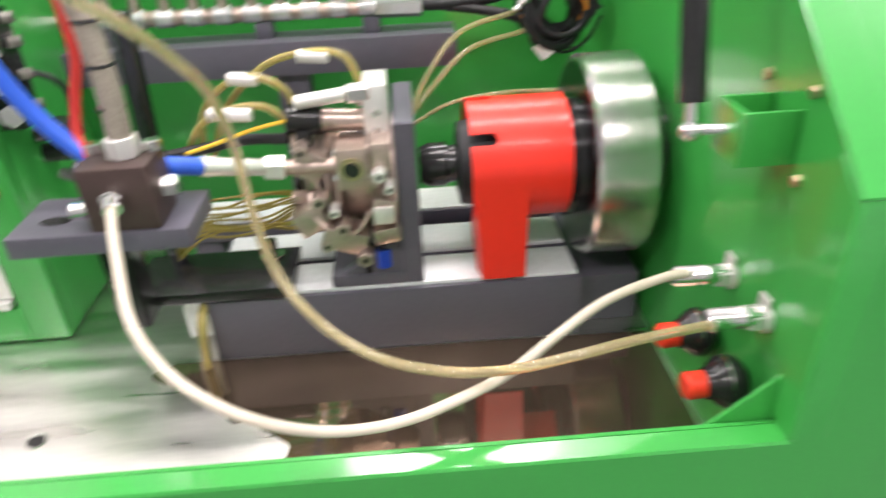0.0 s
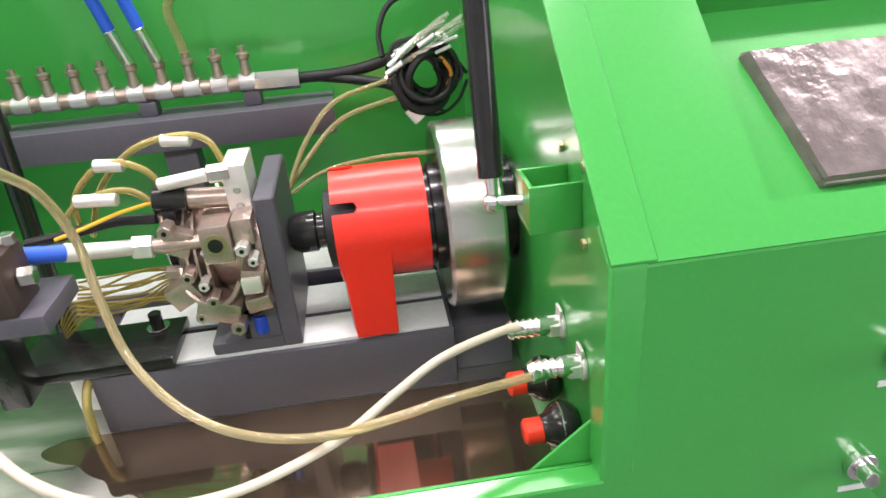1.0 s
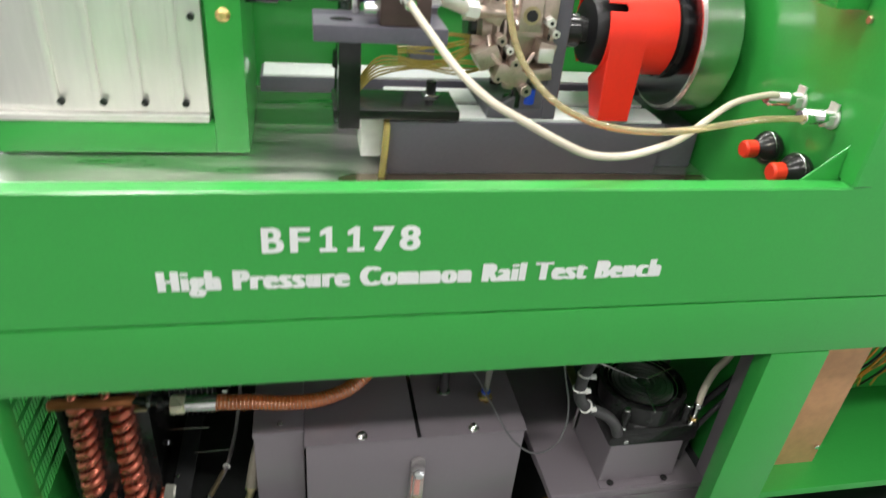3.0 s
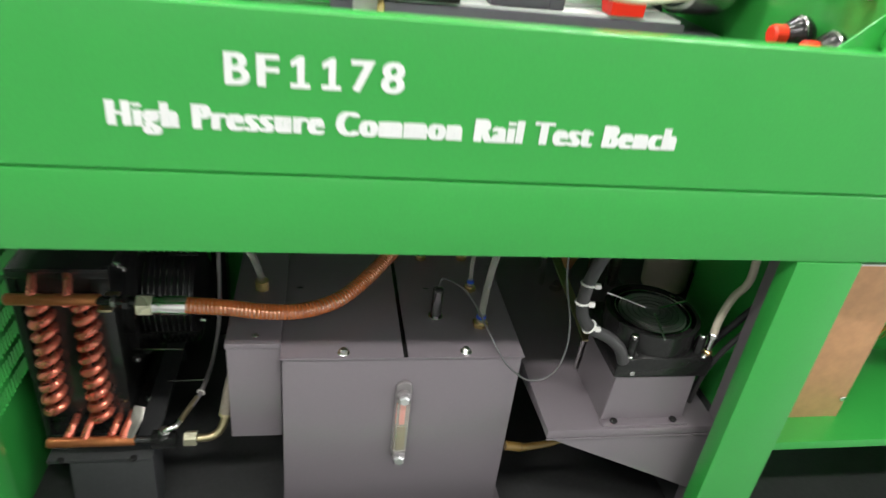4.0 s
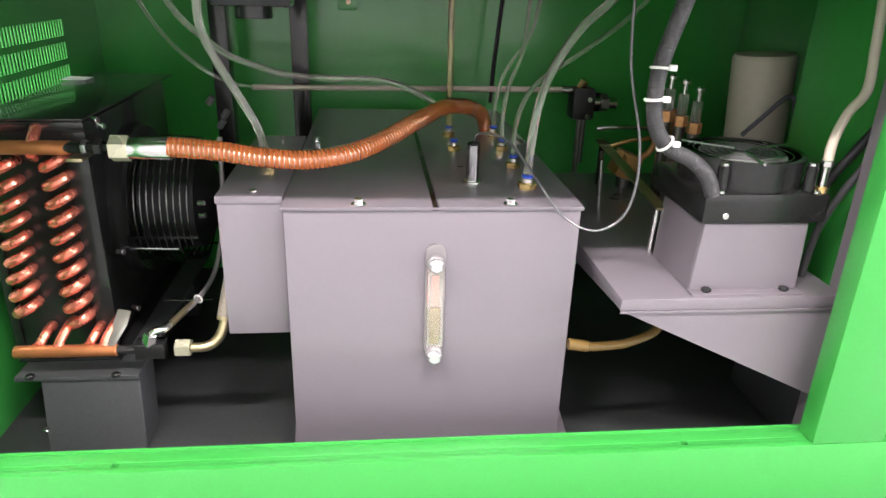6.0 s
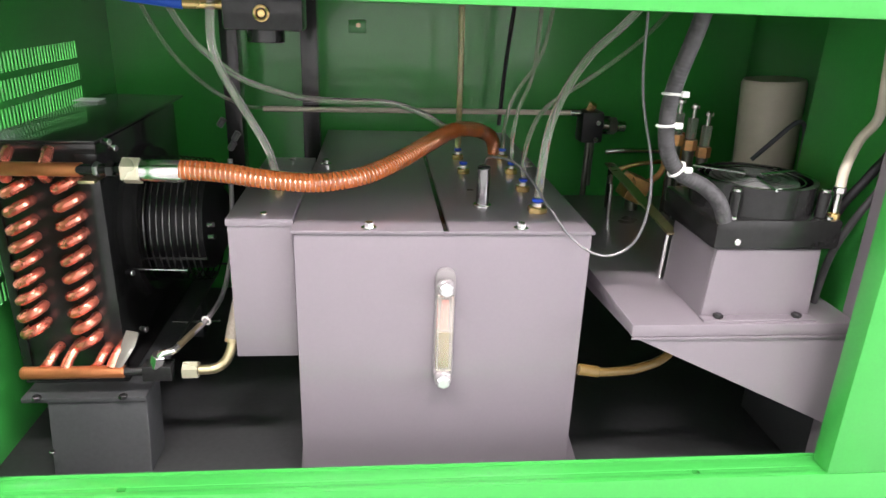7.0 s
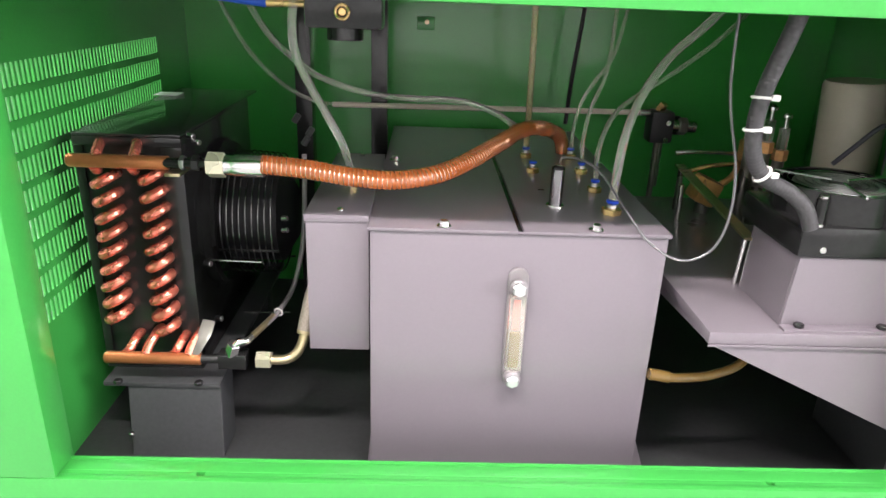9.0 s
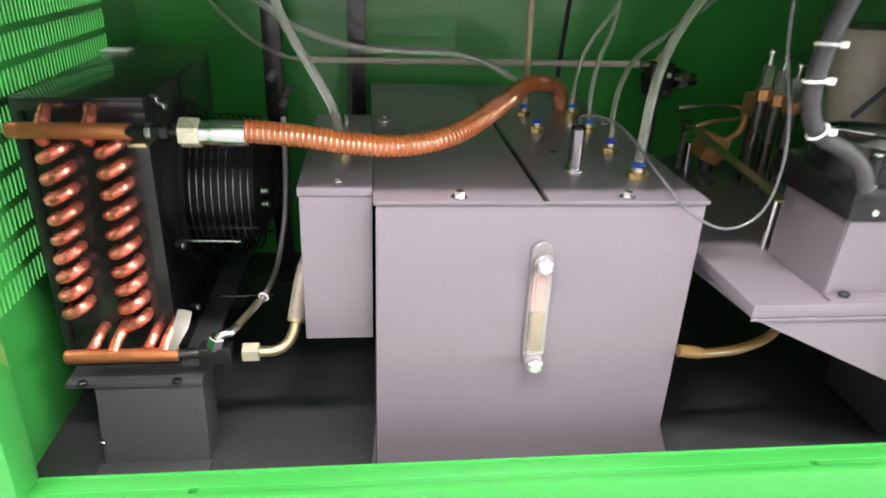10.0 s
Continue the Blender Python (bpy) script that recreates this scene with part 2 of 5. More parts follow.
def lathe(profile, a, axis, seg=40, bm=None):
    """A turned body: (distance along the axis, radius) pairs from the point a."""
    bm = bm or bmesh.new()
    n = Vector(axis).normalized()
    u = n.orthogonal().normalized()
    v = n.cross(u)
    rings = []
    for d, r in profile:
        rings.append([bm.verts.new(Vector(a) + n * d + r * (math.cos(2 * math.pi * k / seg) * u + math.sin(2 * math.pi * k / seg) * v)) for k in range(seg)])
    for p, q in zip(rings, rings[1:]):
        for k in range(seg):
            bm.faces.new((p[k], p[(k + 1) % seg], q[(k + 1) % seg], q[k]))
    bm.faces.new(rings[0][::-1])
    bm.faces.new(rings[-1])
    return bm


def slab(outline, n, bm=None, bev=0.0015):
    """A plate: an outline of points in one plane, thickened by the vector n."""
    bm = bm or bmesh.new()
    f = bm.faces.new([bm.verts.new(p) for p in outline])
    made = bmesh.ops.extrude_face_region(bm, geom=[f])["geom"]
    top = [g for g in made if isinstance(g, bmesh.types.BMVert)]
    bmesh.ops.translate(bm, verts=top, vec=n)
    if bev:
        edges = list({e for v in list(f.verts) + top for e in v.link_edges})
        bmesh.ops.bevel(bm, geom=edges, offset=bev, segments=1, affect="EDGES")
    return bm


def shifted(t, x, y, z):
    """Moves a whole thing with its parts."""
    t.location = t.location + Vector((x, y, z))


def nut(c, axis, r, h, material, parent, name="nut"):
    a = Vector(axis).normalized() * h / 2
    return part(name, rod(Vector(c) - a, Vector(c) + a, r, seg=6, bev=0.0012), material, parent)


def lettering(text, lo, hi, y, parent, heavy, drift):
    """Raised vinyl letters that fill the given stretch of a front (x, z); drift: the extra width of their stems."""
    bm = bmesh.new()
    for k in range(3):
        cu = bpy.data.curves.new("lettering", "FONT")
        cu.body, cu.extrude, cu.offset, cu.space_character = text, 0.004, heavy, 1.06 + 0.8 * drift
        tmp = new("lettering", cu)
        me = bpy.data.meshes.new_from_object(tmp.evaluated_get(bpy.context.evaluated_depsgraph_get()))
        bpy.data.objects.remove(tmp)
        me.transform(Matrix.Translation((drift * k / 2, 0, 0.0008 * k)))
        bm.from_mesh(me)
    co = np.array([v.co for v in bm.verts])
    a, b = co.min(0), co.max(0)
    for v in bm.verts:
        v.co = (lo[0] + (v.co.x - a[0]) / (b[0] - a[0]) * (hi[0] - lo[0]), y - 0.0012 * (v.co.z - a[2]) / (b[2] - a[2]), lo[1] + (v.co.y - a[1]) / (b[1] - a[1]) * (hi[1] - lo[1]))
    return part("lettering", bm, LETTER, parent, "white vinyl lettering")


def figure_one(lo, hi, y, parent):
    """A figure 1 with a flag and a slab foot."""
    w, h = hi[0] - lo[0], hi[1] - lo[1]
    shape = ((0.08, 0), (0.92, 0), (0.92, 0.15), (0.68, 0.15), (0.68, 1), (0.44, 1), (0.10, 0.83), (0.10, 0.66), (0.37, 0.74), (0.37, 0.15), (0.08, 0.15))
    return part("lettering", slab([(lo[0] + w * u, y, lo[1] + h * v) for u, v in shape], (0, -0.0012, 0), bev=0), LETTER, parent, "white vinyl lettering")


# ---- the hall ----
def hall():
    tagged(solo("floor", box((-4, -4, -0.1), (4, 2.6, 0), 0), CONCRETE, "grey-green painted concrete workshop floor", "floor", kind="structure"))
    for name, lo, hi in (("wall_north", (-0.4, 2.6, 0), (4, 2.75, 3.4)), ("wall_north_pier", (-4, 2.6, 0), (-2.8, 2.75, 3.4)), ("wall_north_sill", (-2.8, 2.6, 0), (-0.4, 2.75, 0.4)), ("wall_north_head", (-2.8, 2.6, 2.2), (-0.4, 2.75, 3.4)), ("wall_south", (-4, -4.15, 0), (4, -4, 3.4)), ("wall_west", (-4.15, -4, 0), (-4, 2.6, 3.4)), ("wall_east", (4, -0.6, 0), (4.15, 2.6, 3.4)), ("wall_east_pier", (4, -4, 0), (4.15, -3.4, 3.4)), ("wall_east_sill", (4, -3.4, 0), (4.15, -0.6, 0.6)), ("wall_east_head", (4, -3.4, 2.4), (4.15, -0.6, 3.4))):
        solo(name, box(lo, hi, 0), WALL_PAINT, "pale painted workshop wall", "wall", kind="structure")
    solo("ceiling", box((-4, -4, 3.4), (4, 2.6, 3.5), 0), WALL_PAINT, "pale painted workshop ceiling", "ceiling", kind="structure")
    for x, y in LAMP_SPOTS:
        t = thing("ceiling_light", (x, y, 3.0), "long white ceiling light with two lit tubes", "ceiling light", "ceiling lights of the hall")
        part("housing", box((x - 0.62, y - 0.11, 3.04), (x + 0.62, y + 0.11, 3.08), 0.004), WHITE_PLASTIC, t)
        for dy in (-0.06, 0.06):
            part("tube", rod((x - 0.6, y + dy, 3.02), (x + 0.6, y + dy, 3.02), 0.014), LAMP, t, "lit tube")
        for dx in (-0.4, 0.4):
            part("hanger", rod((x + dx, y, 3.08), (x + dx, y, 3.4), 0.004, seg=8), CHROME, t)
        lamp = bpy.data.lights.new("tube_light", "AREA")
        lamp.shape, lamp.size, lamp.size_y, lamp.energy, lamp.color = "RECTANGLE", 1.2, 0.16, LAMP_POWER, (1.0, 0.97, 0.93)
        ob = new("tube_light", lamp)
        ob.matrix_world = pose(x, y, 2.99)


hall()


def added_window(name, mid, wide, z0, z1, watts, inward):
    """An added steel-framed window about the point mid of a wall, and a fill lamp that shines by it along inward."""
    mid, inward = Vector(mid), Vector(inward)
    t = thing(name, (mid.x, mid.y, z0), "wide steel-framed window with plain panes, added for its fill light", "window", kind="structure")
    step = (wide - 0.05) / 3
    y = mid.y
    for k in range(4):
        x = mid.x - wide / 2 + step * k
        part("mullion", box((x, y - 0.03, z0), (x + 0.05, y + 0.03, z1), 0.004), WHITE_PLASTIC, t)
    for k in range(3):
        x = mid.x - wide / 2 + step * k + 0.05
        for z in (z0, z1 - 0.05):
            part("frame_rail", box((x, y - 0.03, z), (x + step - 0.05, y + 0.03, z + 0.05), 0.004), WHITE_PLASTIC, t)
        pane = part("pane", box((x, y - 0.003, z0 + 0.05), (x + step - 0.05, y + 0.003, z1 - 0.05), 0), OIL_GLASS, t)
        pane.visible_shadow = False
    if inward.x:
        t.rotation_euler = (0, 0, radians(90))
    fill_lamp = bpy.data.lights.new("added_fill_light", "AREA")
    fill_lamp.shape, fill_lamp.size, fill_lamp.size_y, fill_lamp.energy, fill_lamp.color = "RECTANGLE", wide - 0.1, z1 - z0 - 0.1, watts, (0.95, 0.98, 1.0)
    eye = Vector((mid.x, mid.y, (z0 + z1) / 2)) + 0.07 * inward
    new("added_fill_light", fill_lamp).matrix_world = look(eye, eye + inward)


# both windows are added, to brighten the lower bay and the vent slots
added_window("fill_window_1", (4.07, -2.0, 0), 2.8, 0.6, 2.4, SIDE_FILL_POWER, (-1, 0, 0))
added_window("fill_window_2", (-1.6, 2.67, 0), 2.4, 0.4, 2.2, REAR_FILL_POWER, (0, -1, 0))

# ---- the bench's sheet-metal housing ----
WALL_X, BACK_U, BACK_L, LEFT = 0.474, 0.70, 0.80, -0.597
bench = thing("test_bench", (0.3, 0.4, 0), "bright green enamelled sheet-metal test bench housing", "test bench")
panel = part("front_panel", slab([(-0.62, 0, 0.769), (1.25, 0, 0.769), (1.25, 0, 1.129), (0.463, 0, 1.1285), (0.463, 0, 0.93), (-0.62, 0, 0.93)], (0, 0.022, 0), bev=0.002), GREEN, bench, "green front panel with white lettering")
for k, mark in enumerate("BF1178"):
    x = -0.216 + 0.0287 * k
    if mark == "1":
        figure_one((x, 0.859), (x + 0.0215, 0.889), -0.0003, panel)
    else:
        lettering(mark, (x, 0.859), (x + (0.0225 if mark != "F" else 0.0205), 0.889), -0.0003, panel, 0.012, 0.05)
lettering("High Pressure Common Rail Test Bench", (-0.323, 0.8065), (0.245, 0.8385), -0.0003, panel, 0.0, 0.19)
part("lower_beam", box((-0.62, 0, 0.677), (1.25, 0.024, 0.7675), 0.003), GREEN, bench)
part("panel_backing", box((-0.61, 0.006, 0.72), (1.24, 0.018, 0.80), 0), GREEN, bench)
part("rim_flange", box((-0.62, 0.022, 0.900), (WALL_X, 0.026, 0.929), 0.001), GREEN, bench)
part("front_post", box((-0.62, 0, 0.165), (-0.516, 0.042, 0.676), 0.003), GREEN, bench)
part("front_post", box((0.452, 0, 0.165), (0.545, 0.03, 0.676), 0.003), GREEN, bench)
part("side_post", slab([(0.4622, -0.0022, 0.9302), (0.4622, -0.0022, 1.1285), (0.4622, 0.03, 1.1535), (0.4622, 0.03, 0.9302)], (0.0283, 0, 0), bev=0.003), GREEN, bench)
part("end_panel", box((1.25, 0, 0.05), (1.262, BACK_L, 1.13), 0.002), GREEN, bench)
# the sill has a folded ledge with two oblong slots
part("sill", box((-0.62, 0, 0.05), (1.25, 0.0105, 0.165), 0.002), GREEN, bench)
part("sill_lip", box((-0.62, 0.0165, 0.150), (1.25, 0.0350, 0.165), 0.001), GREEN, bench)
for a, b in ((-0.62, -0.3655), (-0.3565, 0.2905), (0.2995, 1.25)):
    part("sill_ledge", box((a, 0.0100, 0.150), (b, 0.0170, 0.1645), 0), GREEN, bench)
part("sill_upstand", box((-0.56, 0.0352, 0.058), (1.25, 0.0376, 0.168), 0.0008), GREEN, bench)
part("plinth", box((-0.60, 0.03, 0), (1.24, BACK_L, 0.0195), 0.004), BLACK, bench)
part("tray_floor", box((LEFT, 0.0380, 0.02), (1.25, BACK_L, 0.06), 0), CABIN_FLOOR, bench, "dark painted tray floor")
part("back_sheet", box((LEFT, BACK_L, 0.02), (1.25, BACK_L + 0.006, 0.80), 0), GREEN, bench)
part("cross_beam", box((-0.60, 0.025, 0.74), (0.474, 0.10, 0.798), 0.002), GREEN, bench)

# the left side sheet with its rows of upright slots
wall = bmesh.new()
X0, X1 = LEFT - 0.003, LEFT
ROWS_Z = [0.591 - 0.0372 * k for k in range(9)]
Y_FIRST, Y_LAST, PITCH, GAP = 0.165, 0.645, 0.0102, 0.0052
box((X0, 0.042, ROWS_Z[0]), (X1, BACK_L, 0.80), 0, wall)
box((X0, 0.042, 0.02), (X1, BACK_L, ROWS_Z[-1] - 0.028), 0, wall)
box((X0, 0.042, ROWS_Z[-1] - 0.028), (X1, Y_FIRST, ROWS_Z[0]), 0, wall)
box((X0, Y_LAST, ROWS_Z[-1] - 0.028), (X1, BACK_L, ROWS_Z[0]), 0, wall)
for k, z in enumerate(ROWS_Z):
    if k:
        box((X0, Y_FIRST, z), (X1, Y_LAST, z + 0.010), 0, wall)
    y = Y_FIRST + GAP
    while y < Y_LAST:
        box((X0, y, z - 0.028), (X1, min(Y_LAST, y + PITCH - GAP), z), 0, wall)
        y += PITCH
part("vented_side", wall, GREEN, bench, "green side sheet with nine rows of upright vent slots")

# unseen sheets added to keep ceiling light out of the lower bays
part("rear_light_seal", box((-0.60, BACK_U + 0.007, 0.795), (1.25, BACK_L + 0.006, 0.801), 0), GREEN, bench)
part("console_light_seal", box((0.4905, 0.024, 0.78), (1.25, BACK_U + 0.005, 0.794), 0), GREEN, bench)
part("bay_light_seal", box((0.44, 0.026, 0.678), (1.25, 0.46, 0.684), 0), GREEN, bench)

# upper compartment
part("table_top", box((LEFT, 0.026, 0.799), (WALL_X, BACK_U - 0.001, 0.805), 0.001), STAINLESS, bench, "brushed stainless steel table top with oily reflections")
part("back_wall", box((-0.62, BACK_U, 0.80), (WALL_X, BACK_U + 0.006, 1.36), 0), GREEN, bench)
SLOPE = 0.846
side = slab([(WALL_X, 0.03, 0.769), (WALL_X, BACK_U + 0.006, 0.769), (WALL_X, BACK_U + 0.006, 1.13 + SLOPE * 0.706), (WALL_X, 0.006, 1.13 + SLOPE * 0.006), (WALL_X, 0.006, 1.128), (WALL_X, 0.03, 1.128)], (0.016, 0, 0), bev=0.001)
part("side_wall", side, GREEN, bench)
part("gusset", slab([(WALL_X, 0.027, 0.982), (0.396, 0.027, 0.912), (WALL_X, 0.027, 0.912)], (0, 0.003, 0), bev=0.0008), GREEN, bench)
# black disc stands in for a dark gap; the wall is not cut
part("drive_gap_disc", lathe([(0, 0.066), (0.0015, 0.066)], (WALL_X - 0.0025, 0.38, 1.008), (1, 0, 0), 48), BLACK, bench, "black disc on the wall behind the flywheel")


def on_slope(x, y, up=0.0):
    """A point on the sloping console top."""
    return Vector((x, y - 0.646 * up, 1.13 + SLOPE * y + 0.763 * up))


# the console's sloping top: raised rim, recessed tray
nrm = Vector((0, -0.646, 0.763))
TOP_Y = 0.36
for x0, x1, y0, y1 in ((0.4905, 0.588, 0.0, TOP_Y), (0.588, 1.25, 0.0, 0.026), (0.588, 1.25, 0.172, TOP_Y), (1.05, 1.25, 0.026, 0.172)):
    part("console_top", slab([on_slope(x0, y0), on_slope(x1, y0), on_slope(x1, y1), on_slope(x0, y1)], -nrm * 0.006, bev=0), GREEN, bench, "sloping green console top round a recessed tray")
rim = bmesh.new()
slab([on_slope(0.463, 0.0, 0.003), on_slope(0.496, 0.0, 0.003), on_slope(0.502, 0.80, 0.003), on_slope(0.468, 0.80, 0.003)], -nrm * 0.004, rim, bev=0.001)
part("edge_trim", rim, GREEN, bench)
part("tray", slab([on_slope(0.588, 0.026, -0.03), on_slope(1.05, 0.026, -0.03), on_slope(1.05, 0.172, -0.03), on_slope(0.588, 0.172, -0.03)], -nrm * 0.004, bev=0), GREEN, bench)
for a, b in (((0.588, 0.026), (1.05, 0.026)), ((0.588, 0.172), (1.05, 0.172)), ((0.588, 0.026), (0.588, 0.172)), ((1.05, 0.026), (1.05, 0.172))):
    thick = Vector((0.002, 0, 0)) if a[0] == b[0] else Vector((0, 0.002, 0.0017))
    part("tray_side", slab([on_slope(*a, -0.034), on_slope(*b, -0.034), on_slope(*b, -0.0065), on_slope(*a, -0.0065)], thick, bev=0), GREEN, bench)
part("console_back", box((0.49, TOP_Y + 0.004, 0.80), (1.25, TOP_Y + 0.01, 1.43), 0), GREEN, bench)

# right lower bay
part("bay_side", box((0.528, 0.10, 0.06), (0.532, 0.30, 0.676), 0.001), GREEN, bench)
# dark sheet covering the green side below shelf height
part("dark_side_sheet", box((0.5225, 0.10, 0.061), (0.5276, 0.30, 0.310), 0.0008), CHARCOAL, bench, "dark sheet over the lower side sheet")
part("bay_step", box((0.532, 0.296, 0.06), (0.70, 0.30, 0.676), 0.001), GREEN, bench)
part("bay_side", box((0.70, 0.296, 0.06), (0.704, BACK_L, 0.676), 0.001), GREEN, bench)
part("inner_post", box((0.497, 0.032, 0.06), (0.510, 0.10, 0.676), 0.001), GREY, bench, "grey inner post")
part("bay_shelf", box((0.546, 0.055, 0.285), (1.25, 0.29, 0.302), 0.002), GREEN, bench)
part("bay_back", box((0.7045, 0.29, 0.06), (1.25, 0.296, 0.676), 0), GREEN, bench)

# ---- upper compartment ----
AX_Y, AX_Z = 0.372, 1.012


def bed():
    t = thing("machine_bed", (0.17, 0.44, 0.805), "dark grey T-slotted machine bed with bright ground faces", "machine bed")
    for lo, hi in (((-0.05, 0.306, 0.805), (0.385, 0.372, 0.888)), ((-0.05, 0.384, 0.805), (0.385, 0.452, 0.888)), ((-0.05, 0.372, 0.805), (0.385, 0.384, 0.865)), ((-0.05, 0.452, 0.805), (0.385, 0.498, 0.850))):
        part("casting", box(lo, hi, 0.002), DARK_GREY, t, "dark grey painted casting")
    # black strip puts the T-slot's shade into colour
    part("slot_shade", box((-0.049, 0.3723, 0.8653), (0.384, 0.3837, 0.8665), 0), BLACK, t)
    part("rear_rail", box((-0.24, 0.498, 0.862), (0.44, 0.57, 0.888), 0.002), DARK_GREY, t)
    for x in (-0.12, 0.02, 0.30):
        part("rail_foot", box((x, 0.51, 0.805), (x + 0.04, 0.56, 0.862), 0.002), DARK_GREY, t)
    for lo, hi in (((-0.044, 0.312, 0.8875), (0.38, 0.371, 0.892)), ((-0.044, 0.385, 0.8875), (0.38, 0.451, 0.892)), ((-0.235, 0.50, 0.8875), (0.43, 0.565, 0.892))):
        part("ground_face", box(lo, hi, 0.0008), MACHINED, t, "bright ground steel face")
    part("drive_block", box((0.387, 0.33, 0.805), (0.462, 0.50, 0.872), 0.004), DARK_GREY, t)
    part("end_plate", box((-0.088, 0.335, 0.82), (-0.051, 0.40, 0.888), 0.002), MACHINED, t)


def clamp():
    t = thing("pump_clamp", (0.19, 0.38, 0.892), "dark grey steel pump clamp plate on the bed", "clamp")
    plate = slab([(0.179, 0.312, 0.892), (0.179, 0.312, 1.086), (0.179, 0.455, 1.086), (0.179, 0.462, 1.080), (0.179, 0.462, 0.892)], (0.023, 0, 0), bev=0.002)
    part("plate", plate, DARK_GREY, t)
    part("foot", box((0.096, 0.312, 0.892), (0.180, 0.462, 0.908), 0.003), DARK_GREY, t)
    part("gusset", slab([(0.180, 0.314, 0.906), (0.180, 0.314, 0.958), (0.105, 0.314, 0.906)], (0, 0.016, 0), bev=0.002), DARK_GREY, t)
    for y in (0.345, 0.43):
        part("bolt", rod((0.135, y, 0.907), (0.135, y, 0.918), 0.009, seg=6), BLACK, t)


def pump():
    t = thing("fuel_pump", (0.12, AX_Y, 0.908), "cast aluminium high-pressure fuel pump with steel fittings", "fuel pump")
    x0, x1 = 0.075, 0.183
    part("body", lathe([(0, 0.026), (0.006, 0.036), (0.03, 0.040), (0.05, 0.052), (0.09, 0.054), (0.096, 0.062), (0.104, 0.062)], (x0, AX_Y, AX_Z), (1, 0, 0), 36), ALUMINIUM, t)
    # three plunger heads round the axis
    for k, a in enumerate((62, 182, 302)):
        turn = Matrix.Rotation(radians(a), 4, "X")
        c = Vector((0.135, AX_Y, AX_Z)) + turn @ Vector((0, 0, 0.052))
        head = box(c - Vector((0.019, 0.018, 0.016)), c + Vector((0.019, 0.018, 0.016)), 0.004, turn=turn)
        part("plunger_head", head, ALUMINIUM, t)
        for dx in (-0.015, 0.015):
            for dy in (-0.013, 0.013):
                p = c + turn @ Vector((dx, dy, 0.017))
                q = c + turn @ Vector((dx, dy, 0.025))
                part("screw", rod(p, q, 0.0045, seg=12), CHROME, t)
    part("port_block", box((0.120, 0.292, 1.024), (0.152, 0.345, 1.068), 0.002), ALUMINIUM, t)
    part("port", lathe([(0, 0.0125), (0.003, 0.0125), (0.003, 0.0085), (0.0035, 0.0085)], (0.136, 0.2935, 1.047), (0, -1, 0), 24), ZINC, t, "dark screwed port")
    part("port_hole", lathe([(0, 0.008), (0.001, 0.008)], (0.136, 0.2895, 1.047), (0, -1, 0), 20), BLACK, t)
    for k, (x, y, z, sx, sy, sz) in enumerate(((0.085, 0.315, 0.985, 0.022, 0.03, 0.02), (0.12, 0.305, 0.962, 0.03, 0.025, 0.018), (0.165, 0.300, 1.00, 0.016, 0.02, 0.016), (0.165, 0.305, 0.965, 0.018, 0.022, 0.013), (0.09, 0.325, 1.045, 0.02, 0.03, 0.022), (0.165, 0.31, 1.055, 0.014, 0.025, 0.022))):
        part("boss", box((x - 0.8 * sx, y - sy / 2, z - 0.7 * sz), (x + 0.8 * sx, y + sy, z + 0.7 * sz), 0.003, turn=Matrix.Rotation(radians((-28, 18, 12, -10, 24, 0)[k]), 4, "Y")), ALUMINIUM, t)
    part("bright_cap", box((0.153, 0.2865, 0.984), (0.175, 0.315, 1.004), 0.002), BRIGHT_ALU, t)
    part("top_block", box((0.150, 0.330, 1.060), (0.176, 0.39, 1.120), 0.002), BRIGHT_ALU, t, "bright milled top block")
    for z in (1.073, 1.092):
        part("screw", rod((0.163, 0.331, z), (0.163, 0.327, z), 0.0042, seg=16), CHROME, t)
    part("solenoid", rod((0.070, 0.345, 1.086), (0.106, 0.345, 1.083), 0.016), BLACK, t, "black plastic solenoid")
    part("solenoid_plug", box((0.078, 0.325, 1.058), (0.094, 0.350, 1.078), 0.003), BLACK, t)
    part("solenoid_neck", rod((0.106, 0.345, 1.083), (0.150, 0.345, 1.080), 0.0115), ALUMINIUM, t)
    part("inlet", rod((0.055, 0.314, 1.045), (0.125, 0.318, 1.042), 0.0085), ALUMINIUM, t)
    nut((0.055, 0.312, 1.046), (1, 0.1, -0.1), 0.0135, 0.021, BRIGHT_ALU, t)
    for x, y, z, r, d, mt in ((0.098, 0.300, 1.012, 0.008, 0.012, ALUMINIUM), (0.12, 0.292, 0.982, 0.008, 0.010, ALUMINIUM), (0.163, 0.292, 1.040, 0.0075, 0.010, BRIGHT_ALU), (0.172, 0.292, 1.025, 0.006, 0.010, BRIGHT_ALU), (0.100, 0.304, 0.958, 0.007, 0.012, ALUMINIUM), (0.140, 0.290, 0.945, 0.009, 0.010, ALUMINIUM), (0.086, 0.306, 1.066, 0.008, 0.012, ALUMINIUM), (0.112, 0.300, 0.998, 0.006, 0.010, BRIGHT_ALU)):
        part("hex_plug", rod((x, y + 0.012, z), (x, y - d, z), r, seg=6), mt, t)
        part("plug_socket", rod((x, y - d + 0.001, z), (x, y - d - 0.0006, z), r * 0.38, seg=6, bev=0), BLACK, t)
    for x in (0.094, 0.104, 0.114):
        part("cooling_rib", lathe([(0, 0.052), (0.001, 0.0635), (0.004, 0.0635), (0.005, 0.052)], (x, AX_Y, AX_Z), (1, 0, 0), 36), ALUMINIUM, t)
    part("flange_gasket", lathe([(0, 0.0655), (0.002, 0.0655)], (0.170, AX_Y, AX_Z), (1, 0, 0), 36), BLACK, t)
